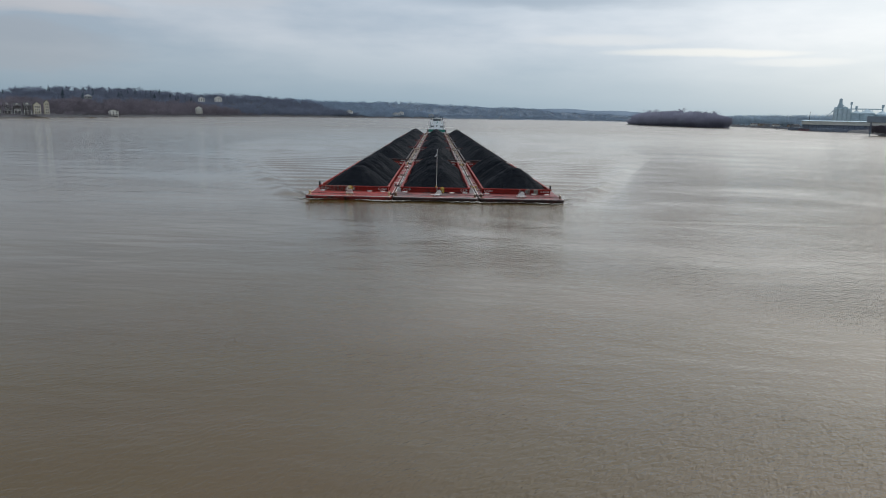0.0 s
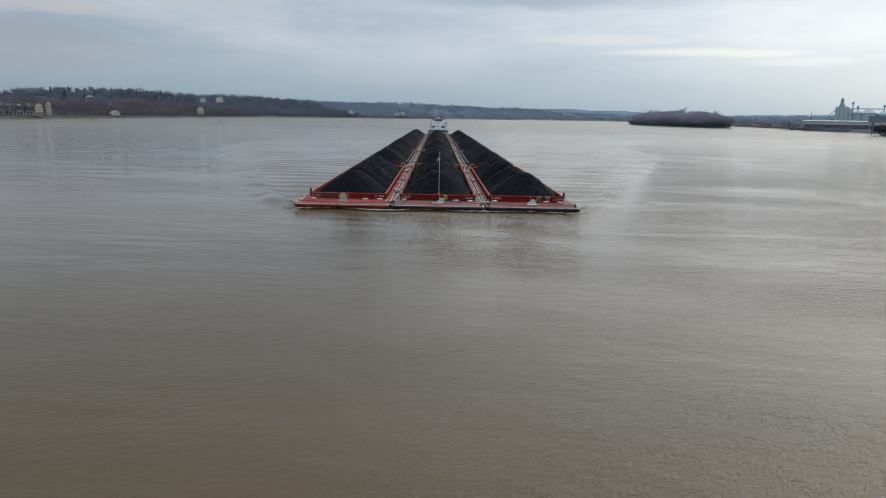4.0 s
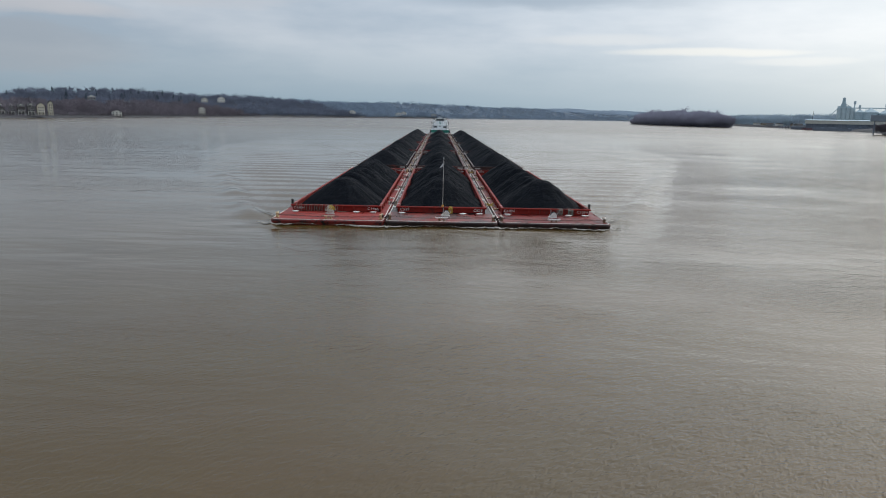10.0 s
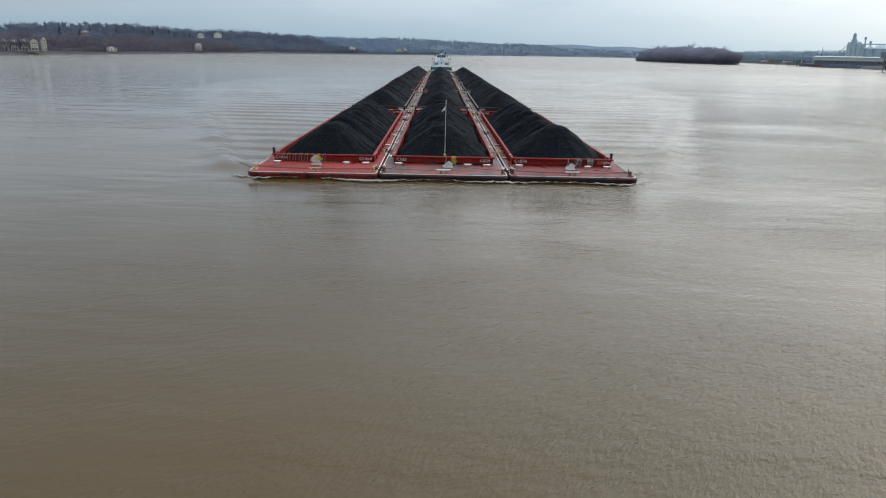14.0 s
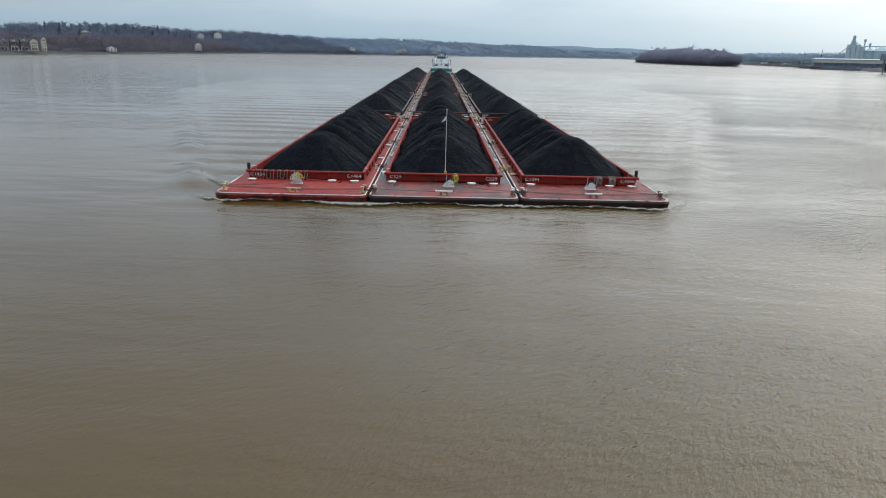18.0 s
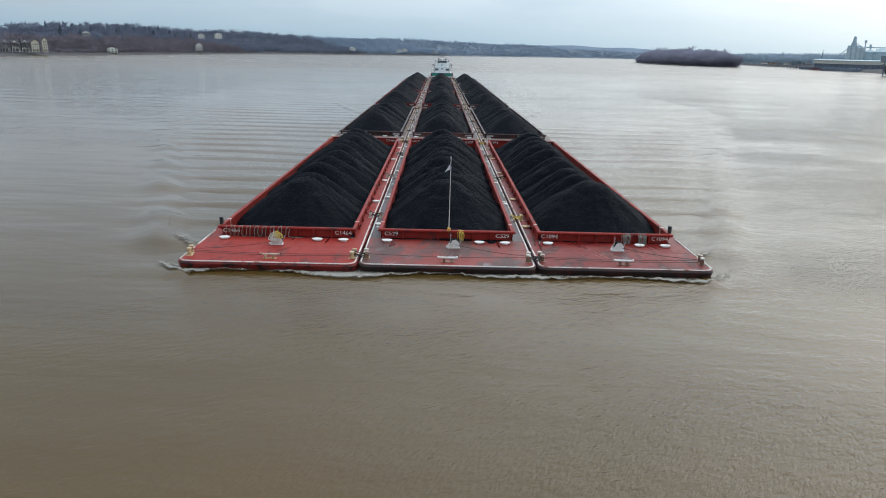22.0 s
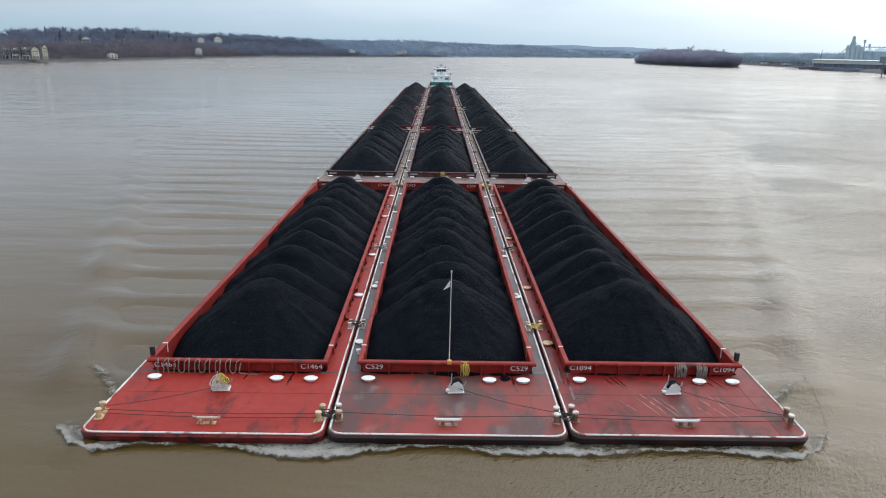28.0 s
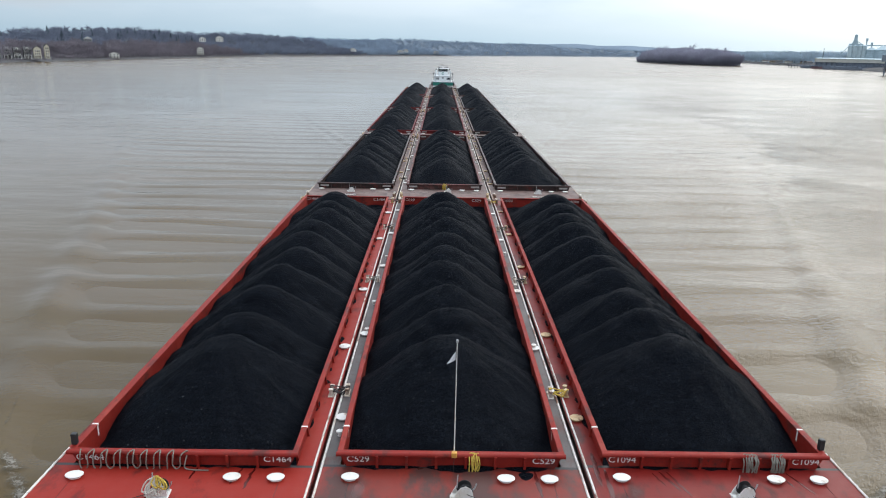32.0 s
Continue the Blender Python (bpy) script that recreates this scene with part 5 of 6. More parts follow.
def build_gear():
    rng = random.Random(9)
    # jackstaff at the head of the tow
    j = gear("jackstaff", "slim white jackstaff with a small bunting and amber lamp", "flagpole")
    jx, jy = 0.15, 6.22
    part("pole", Mesh().cyl((jx, jy, RIM), (jx + 0.02, jy, 6.15), 0.026, 0.016, 8), WHITE, j)
    part("tip_lamp", Mesh().lathe([(0.03, 0), (0.05, 0.03), (0.05, 0.13), (0.01, 0.16)], (jx + 0.02, jy, 6.15), 8), STEEL, j)
    part("lamp", Mesh().box(jx - 0.11, jx + 0.11, jy - 0.3, jy - 0.08, RIM + 0.03, RIM + 0.26, 0.03), ORANGE, j, "amber lamp at the pole's foot")
    vs = [(jx - 0.03, jy - 0.01, 5.80), (jx - 0.03, jy - 0.01, 5.45), (jx - 0.22, jy - 0.08, 5.36), (jx - 0.38, jy - 0.03, 5.27), (jx - 0.27, jy - 0.02, 5.42), (jx - 0.14, jy + 0.05, 5.60)]
    back = [(a, b + 0.012, c) for a, b, c in vs]
    part("bunting", Mesh().add(vs + back, [(0, 1, 2, 4), (2, 3, 4), (0, 4, 5), (10, 8, 7, 6), (10, 9, 8), (11, 10, 6), (0, 6, 7, 1), (1, 7, 8, 2), (2, 8, 9, 3), (3, 9, 10, 4), (4, 10, 11, 5), (5, 11, 6, 0)]), FLAG, j, "small grey-white bunting")
    part("stay", Mesh().tube([(jx, jy - 0.16, RIM + 0.05), (jx - 0.02, jy - 0.2, DECK + 0.02)], 0.014), WIRE, j)
    # mooring line hung in loops over the first coaming
    r = gear("mooring_rope", "grey mooring rope hung in loops over red coaming", "rope")
    x, pts = -10.78 - 4.1, []
    for k in range(8):
        a = x + 0.53 * k
        drop = RIM - rng.uniform(0.62, 0.85)
        pts += [(a, CY0 - 0.02, RIM + 0.05), (a + 0.06, CY0 - 0.25, RIM - 0.06), (a + 0.02, CY0 - 0.27, drop + 0.2), (a + 0.16, CY0 - 0.28, drop), (a + 0.32, CY0 - 0.27, drop + 0.15), (a + 0.36, CY0 - 0.25, RIM - 0.06)]
    pts += [(x + 4.3, CY0 - 0.05, RIM + 0.05), (x + 4.25, CY0 - 0.27, RIM - 0.3), (x + 4.3, CY0 - 0.33, DECK + 0.06), (x + 5.2, CY0 - 0.4, DECK + 0.05)]
    part("loop", Mesh().tube(catmull(pts, 5), 0.028, 6), ROPE_GREY, r)
    for cx, off, mat, lab, nm in ((0.98, 0.1, ROPE_YELLOW, "coil of yellow rope hung on the coaming", 4), (0.1, 0.05 + ROW_STEP, ROPE_YELLOW, "yellow rope bundle over the second coaming", 5), (10.84 + 1.45, 0.28, ROPE_GREY, "grey rope coils hung over red coaming", 6), (10.84 + 2.5, 0.28, ROPE_GREY, "grey rope coils hung over red coaming", 7)):
        r = gear("rope_coil", lab, "rope", "hung rope coils")
        for k in range(nm):
            w, d = rng.uniform(0.05, 0.12), rng.uniform(0.55, 0.92)
            ox = cx + (k / (nm - 1) - 0.5) * (0.42 if nm > 4 else 0.22) + rng.uniform(-0.03, 0.03)
            ring = [(ox + w * math.sin(t) + 0.02 * math.sin(3 * t + k), off + CY0 - 0.02 - 0.26 * min(1.0, 3.5 * (0.5 - 0.5 * math.cos(t))) - 0.02 * (k % 3), RIM + 0.05 - d * (0.5 - 0.5 * math.cos(t))) for t in np.linspace(0, 2 * math.pi, 22)]
            part("loop", Mesh().tube(ring, 0.026, 5), mat, r)
    # rope thrown over the first winch
    r = gear("rope_heap", "pale and yellow rope thrown over the winch", "rope")
    for k in range(11):
        yellow = k > 7
        a = rng.uniform(-0.30, 0.22) if not yellow else rng.uniform(0.05, 0.38)
        w, d = rng.uniform(0.10, 0.24), rng.uniform(0.38, 0.66) if not yellow else rng.uniform(0.3, 0.5)
        ring = []
        for t in np.linspace(0, 2 * math.pi, 20):
            q = 0.5 - 0.5 * math.cos(t)
            ring.append((-11.08 + a * (0.35 + 0.8 * q) + w * math.sin(t) * (0.5 + 0.6 * q), 4.3 - 0.10 - 0.38 * q + 0.02 * k * (q - 0.3), DECK + 0.76 - d * q + 0.015 * k + 0.03 * math.sin(3 * t + k)))
        part("strand", Mesh().tube(ring, 0.03, 5), ROPE_YELLOW if yellow else ROPE_PALE, r)
    # wires across the bow decks
    wires = [((-15.7, 1.7), (-5.9, 1.55)), ((-15.7, 2.0), (-11.2, 4.1)), ((-4.9, 1.7), (5.0, 1.6)), ((0.6, 4.2), (5.0, 1.95)), ((5.9, 1.8), (15.7, 1.9)), ((11.5, 4.3), (15.6, 2.0)),
             ((-15.6, 1.35), (-5.9, 1.2)), ((5.9, 1.5), (15.7, 1.45))]
    for a, c in wires:
        w = gear("lashing_wire", "dark slack steel lashing wire across the deck", "wire", "lashing wires")
        pts = [(a[0] + (c[0] - a[0]) * t, a[1] + (c[1] - a[1]) * t + 0.012 * math.sin(9 * t), DECK + 0.14 + 0.10 * (2 * t - 1) ** 2) for t in np.linspace(0, 1, 14)]
        part("strand", Mesh().tube(pts, 0.015, 5), WIRE, w)
    # ropes lashing the barges side by side
    for row in range(5):
        for sx in (-5.37, 5.43):
            for yy in (1.6, 12.6, 30.2, 46.0, 58.0):
                if row and yy == 1.6:
                    continue
                mat = ROPE_YELLOW if (row, sx > 0, yy) in ((0, True, 12.6), (0, True, 58.0)) else WIRE if rng.random() < 0.6 or yy < 2 else ROPE_GREY
                lab = "yellow rope lashing two barges together" if mat is ROPE_YELLOW else "dark lashing joining two barges side by side"
                w = gear("barge_lashing", lab, "lashing", "barge lashings")
                y0 = yy + row * ROW_STEP
                for k in range(3 if row == 0 else 2):
                    q = 0.20 + 0.06 * k
                    ring = [(sx + (q + 0.12) * math.cos(t) + 0.05 * math.sin(3 * t + k), y0 + (0.16 + 0.05 * k) * math.sin(t) + 0.05 * math.cos(3 * t + k), DECK + 0.14 + 0.09 * k + 0.10 * math.sin(2 * t + k)) for t in np.linspace(0, 2 * math.pi, 16)]
                    part("strand", Mesh().tube(ring, 0.03, 5), mat, w)
    # coal dust spilled along the middle coaming's foot, thin dark strips at the others
    sp = gear("coal_spill", "spilled black coal and thin dark strips along the coaming feet", "coal spill")
    for a0, a1, dy, hh in ((-4.0, -1.2, 0.22, 0.05), (-1.0, 2.0, 0.34, 0.10), (2.2, 4.0, 0.28, 0.06), (2.75, 3.35, 0.95, 0.10), (-14.7, -11.6, 0.12, 0.03), (-11.4, -9.0, 0.10, 0.03), (-8.9, -6.9, 0.14, 0.03),
                           (6.9, 9.2, 0.16, 0.04), (9.4, 12.0, 0.14, 0.03), (12.2, 14.8, 0.12, 0.03)):
        vs, fs, nn = [], [], 26
        yb = (CY0 - 0.002 if abs((a0 + a1) / 2) < 5 else CY0 - 0.10 if a0 < 0 else CY0 + 0.18) + 0.1 if dy < 0.9 else CY0 - 0.35
        for i in range(nn + 1):
            x = a0 + (a1 - a0) * i / nn
            e = max(0.0, math.sin(math.pi * i / nn)) ** 0.5
            d = e * (min(dy, 0.4) + 0.16 * n2(x, 1, 2.2, 3))
            vs += [(x, yb, DECK + 0.014 + hh * e), (x, yb - d * 0.5, DECK + 0.014 + hh * 0.6 * e), (x, yb - d, DECK + 0.010)]
        fs = [(3 * i + k, 3 * i + 3 + k, 3 * i + 4 + k, 3 * i + 1 + k) for i in range(nn) for k in (0, 1)]
        part("drift", fast_mesh("drift", vs, fs, COAL), COAL, sp)
    # coal dust lying along the feet of the side coamings
    du = gear("coal_dust", "dark smudges of coal dust along the side decks", "coal dust")
    for cx0, cy0 in zip(COLX, COLY):
        for sd in (-1, 1):
            if abs(cx0 + sd * CX) > 14:
                continue
            yy = 9.2
            while yy < 56:
                ln, wd = rng.uniform(0.5, 1.5), rng.uniform(0.10, 0.26)
                x0 = cx0 + sd * (CX + 0.004)
                vs = []
                for i in range(9):
                    t = i / 8
                    q = wd * math.sin(math.pi * t) ** 0.7 * (0.8 + 0.5 * n2(t * 4, yy, 1.0, 3))
                    vs += [(x0, cy0 + yy + ln * t, DECK + 0.05 * math.sin(math.pi * t) + 0.006), (x0 + sd * q, cy0 + yy + ln * t, DECK + 0.006)]
                part("smudge", fast_mesh("smudge", vs, [(2 * i, 2 * i + 1, 2 * i + 3, 2 * i + 2) for i in range(8)], COAL), COAL, du)
                yy += ln + rng.uniform(0.5, 2.4)
    # chipped paint on one coaming rim
    w = gear("paint_scuff", "blue and white paint scuffs on red rim", "scuff marks")
    BLUE = plain("blue_paint_scuff", (0.16, 0.28, 0.50), 0.6)
    for px, wd, mt in ((8.4, 0.24, BLUE), (9.05, 0.28, BLUE), (9.55, 0.22, LETTER_OLD), (10.0, 0.5, LETTER_OLD), (6.9, 0.2, BLUE), (10.6, 0.3, LETTER_OLD)):
        part("mark", Mesh().box(px, px + wd, CY0 + 0.28 - 0.114, CY0 + 0.28 - 0.108, RIM - 0.05, RIM + 0.002), mt, w)
    # pale scrapes left by dragged wires, and wet runs under the coaming
    PALE = worn("pale_scraped_paint", (0.30, 0.11, 0.09), (0.38, 0.20, 0.17), (0.16, 0.03, 0.024), 0.7, 5, 0.7, 0.6, spec=0.25)
    WET = worn("wet_red_paint", (0.07, 0.006, 0.005), (0.09, 0.009, 0.007), (0.04, 0.004, 0.004), 0.22, 3, 0.4, 0.4)
    def smear(parent, name, x0, y0, x1, y1, wd, mat, seed):
        vs, n = [], 14
        for i in range(n):
            t = i / (n - 1)
            x, y = x0 + (x1 - x0) * t + 0.06 * n2(t * 5, seed, 1.0, 1), y0 + (y1 - y0) * t
            h = wd * 0.5 * (math.sin(math.pi * min(1, 0.06 + t * 0.9)) ** 0.5) * (0.8 + 0.6 * n2(t * 9, seed, 1.0, 2))
            vs += [(x - h, y, DECK + 0.0185), (x + h, y, DECK + 0.0185)]
        part(name, fast_mesh(name, vs, [(2 * i, 2 * i + 1, 2 * i + 3, 2 * i + 2) for i in range(n - 1)], mat), mat, parent)
    sc = gear("deck_scrapes", "pale curved scrapes in dark red deck paint", "scrape marks")
    for i, (x0, x1, y0, y1, wd) in enumerate(((9.2, 10.0, 4.2, 2.2, 0.10), (9.6, 10.3, 4.3, 2.4, 0.13), (10.0, 10.9, 4.2, 1.9, 0.10), (10.5, 11.0, 3.8, 2.4, 0.08), (12.4, 13.2, 3.9, 1.8, 0.12),
                                              (12.9, 13.7, 4.4, 2.0, 0.10), (13.3, 14.0, 4.1, 2.2, 0.08), (8.4, 9.0, 3.6, 2.6, 0.07), (11.9, 12.5, 3.2, 2.1, 0.07))):
        smear(sc, "scrape", x0, y0, x1, y1, wd, PALE, i)
    wr = gear("wet_runs", "dark wet runs below the coaming on the red deck", "wet marks")
    for i, (x0, x1, y0, y1, wd) in enumerate(((8.5, 9.0, 6.2, 4.9, 0.16), (8.8, 9.3, 6.2, 4.6, 0.13), (8.2, 8.5, 6.1, 5.2, 0.10), (13.7, 14.2, 6.2, 4.8, 0.12), (13.3, 13.6, 6.2, 5.2, 0.12),
                                              (6.3, 6.2, 6.3, 3.6, 0.22), (6.0, 5.95, 7.5, 5.2, 0.25), (-7.9, -8.0, 6.1, 4.7, 0.16), (-8.4, -8.6, 6.1, 5.0, 0.12), (-10.2, -10.3, 6.1, 5.3, 0.12), (3.4, 3.5, 6.1, 4.4, 0.2))):
        smear(wr, "wet_run", x0, y0, x1, y1, wd, WET, i + 20)
    # small white valves along the middle barge's side decks
    for px, py in ((-4.85, 20.5), (4.92, 18.4), (-4.85, 8.7), (4.95, 29.2), (-4.8, 36.0), (4.9, 37.5), (-4.85, 25.3)):
        w = gear("deck_valve", "small white capped valve on the side deck", "valve", "deck valves")
        part("stem", Mesh().lathe([(0.10, 0), (0.08, 0.05), (0.08, 0.16), (0.15, 0.18), (0.15, 0.25), (0.02, 0.28)], (px + 0.03, py, DECK), 10), WHITE, w)


build_gear()


# ---- towboat ----
def build_towboat():
    b = thing("towboat", "white river towboat with green lower deck", "towboat", at=(0.5, 300.55, 0))
    part("hull", Mesh().box(-5.2, 5.2, 2.0, 36.0, -0.8, 1.5, 0.12), BLACK_PAINT, b)
    part("main_deck", Mesh().box(-5.25, 5.25, 1.9, 36.1, 1.5, 1.62, 0.03), BROWN, b)
    for s in (-1, 1):
        k = part("push_knee", Mesh().poly_x([(1.9, 0.2), (1.2, 0.2), (1.0, 3.6), (1.3, 4.2), (2.4, 4.2), (3.4, 1.6)], s * 3.3 - 0.35, s * 3.3 + 0.35), BOAT_WHITE, b)
        part("fender", Mesh().box(s * 3.3 - 0.3, s * 3.3 + 0.3, 0.86, 1.05, 0.4, 3.8, 0.03), DARK, k)
    part("lower_house", Mesh().box(-3.6, 3.6, 12.0, 34.0, 1.62, 4.6, 0.06), BOAT_WHITE, b)
    part("green_band", Mesh().box(-3.85, 3.85, 11.2, 34.4, 4.6, 5.75, 0.05), BOAT_GREEN, b, "green painted bulwark band")
    part("second_deck", Mesh().box(-3.95, 3.95, 11.0, 34.5, 5.75, 5.9, 0.03), BOAT_WHITE, b)
    part("upper_house", Mesh().box(-3.3, 3.3, 14.0, 30.0, 5.9, 7.65, 0.06), BOAT_WHITE, b)
    for x in (-2.1, 2.1):
        w = part("window", Mesh().box(x - 0.75, x + 0.75, 13.93, 14.0, 6.45, 7.2, 0.02), BOAT_WHITE, b)
        part("pane", Mesh().box(x - 0.66, x + 0.66, 13.915, 13.925, 6.52, 7.13), GLASS_DARK, w)
    d = part("door", Mesh().box(-0.45, 0.45, 13.94, 14.0, 5.95, 7.5, 0.02), BOAT_WHITE, b)
    part("pane", Mesh().box(-0.25, 0.25, 13.92, 13.935, 6.8, 7.3), GLASS_DARK, d)
    part("third_deck", Mesh().box(-3.5, 3.5, 13.6, 30.2, 7.65, 7.78, 0.03), BOAT_WHITE, b)
    part("pilothouse_base", Mesh().poly_y([(-2.0, 7.78), (2.0, 7.78), (1.9, 9.15), (-1.9, 9.15)], 17.0, 23.0), BOAT_WHITE, b)
    part("window_band", Mesh().poly_y([(-1.8, 9.15), (1.8, 9.15), (1.95, 10.4), (-1.95, 10.4)], 17.1, 22.9), DARK, b, "dark framed pilothouse window band")
    for i in range(4):
        x = -1.26 + 0.84 * i
        part("pilot_window", Mesh().box(x - 0.36, x + 0.36, 17.04, 17.09, 9.25, 10.3, 0.01), GLASS_DARK, b, "dark pilothouse pane")
    for i in range(5):
        x = -1.68 + 0.84 * i
        part("mullion", Mesh().box(x - 0.045, x + 0.045, 17.02, 17.1, 9.15, 10.4), BOAT_WHITE, b)
    for s in (-1, 1):
        for i in range(4):
            part("pilot_window", Mesh().box(s * 1.9 - 0.03, s * 1.9 + 0.03, 17.6 + 1.35 * i, 18.7 + 1.35 * i, 9.3, 10.25, 0.01), GLASS_DARK, b, "dark pilothouse pane")
    part("roof", Mesh().box(-2.25, 2.25, 16.4, 23.4, 10.4, 10.6, 0.05), BOAT_WHITE, b)
    part("emblem", Mesh().cyl((0, 16.99, 8.45), (0, 16.95, 8.45), 0.46, n=20), BOAT_GREEN, b, "round painted emblem")
    part("emblem_ring", Mesh().cyl((0, 16.95, 8.45), (0, 16.93, 8.45), 0.28, n=20), BOAT_WHITE, b)
    part("mast", Mesh().cyl((0, 19.5, 10.6), (0, 19.5, 13.2), 0.09, 0.05, 8).cyl((-1.0, 19.5, 12.1), (1.0, 19.5, 12.1), 0.04, n=6).cyl((-0.5, 19.5, 12.7), (0.5, 19.5, 12.7), 0.03, n=6), DARK, b)
    r = part("radar", Mesh().box(-0.9, 0.9, 18.0, 18.2, 11.35, 11.52, 0.03), BOAT_WHITE, b)
    part("radar_foot", Mesh().cyl((0, 18.1, 10.6), (0, 18.1, 11.35), 0.12, n=8), BOAT_WHITE, r)
    for s in (-1, 1):
        l = part("searchlight", Mesh().cyl((s * 1.5, 16.6, 11.0), (s * 1.5, 17.1, 11.0), 0.30, 0.26, 12), DARK, b, "dark searchlight on the roof")
        part("light_foot", Mesh().cyl((s * 1.5, 16.85, 10.6), (s * 1.5, 16.85, 10.8), 0.06, n=6), DARK, l)
        part("antenna", Mesh().cyl((s * 1.0, 21.5, 10.6), (s * 1.1, 21.5, 13.6), 0.025, n=5), STEEL, b)
        st = part("exhaust_stack", Mesh().box(s * 2.7 - 0.4, s * 2.7 + 0.4, 25.0, 27.4, 7.78, 9.6, 0.08), BOAT_WHITE, b, "white exhaust stack")
        part("stack_pipe", Mesh().cyl((s * 2.7, 26.2, 9.6), (s * 2.7, 26.4, 10.2), 0.22, n=10), DARK, st)
        t = part("tow_mast", Mesh().cyl((s * 3.7, 12.0, 5.9), (s * 3.7, 12.0, 9.0), 0.06, 0.05, 8), DARK, b)
        part("mast_lamp", Mesh().box(s * 3.7 - 0.22, s * 3.7 + 0.22, 11.9, 12.1, 8.2, 8.7, 0.03), DARK, t)
        part("fender", Mesh().cyl((s * 4.15, 11.4, 4.3), (s * 4.15, 11.4, 5.7), 0.28, n=12), DARK, b, "black hanging fender")
        part("ladder", Mesh().box(s * 3.0 - 0.2, s * 3.0 + 0.2, 13.8, 13.9, 5.9, 8.7).box(s * 3.0 - 0.14, s * 3.0 + 0.14, 13.75, 13.82, 5.9, 8.7), STEEL, b)
    for z, x, y0, y1 in ((5.9, 3.9, 11.1, 34.4), (7.78, 3.4, 13.7, 30.1)):
        m = Mesh()
        for h in (0.5, 1.0):
            m.tube([(-x, y1, z + h), (-x, y0, z + h), (x, y0, z + h), (x, y1, z + h)], 0.025, 5)
        k = part("railing", m, BOAT_WHITE, b)
        for i in range(9):
            part("stanchion", Mesh().cyl((-x + 2 * x * i / 8, y0, z), (-x + 2 * x * i / 8, y0, z + 1.02), 0.028, n=5), BOAT_WHITE, k)
    for x, y, h in ((-1.7, 18.5, 0.9), (1.75, 19.3, 1.2), (-0.55, 22.3, 1.7), (0.7, 20.8, 0.8)):
        f = part("aerial", Mesh().cyl((x, y, 10.6), (x, y, 10.6 + h), 0.05, 0.04, 6), DARK, b)
        part("aerial_head", Mesh().box(x - 0.28, x + 0.28, y - 0.1, y + 0.1, 10.6 + h, 10.75 + h, 0.03), DARK, f)
    part("horn", Mesh().cyl((0.9, 17.0, 10.85), (0.9, 16.3, 10.9), 0.07, 0.17, 10), STEEL, b)
    # true proportions: a beamy boat with low decks
    z_from, z_to = (-1.0, 0.0, 1.5, 4.6, 5.75, 7.65, 9.15, 10.4, 10.6, 13.6), (-1.0, 0.0, 0.9, 1.5, 2.9, 5.6, 7.5, 8.7, 8.9, 11.6)
    for ob in b.children_recursive:
        for p in ob.data.vertices:
            p.co.x, p.co.z = 1.2 * p.co.x, float(np.interp(p.co.z, z_from, z_to))
    MOVERS.append(b)


build_towboat()


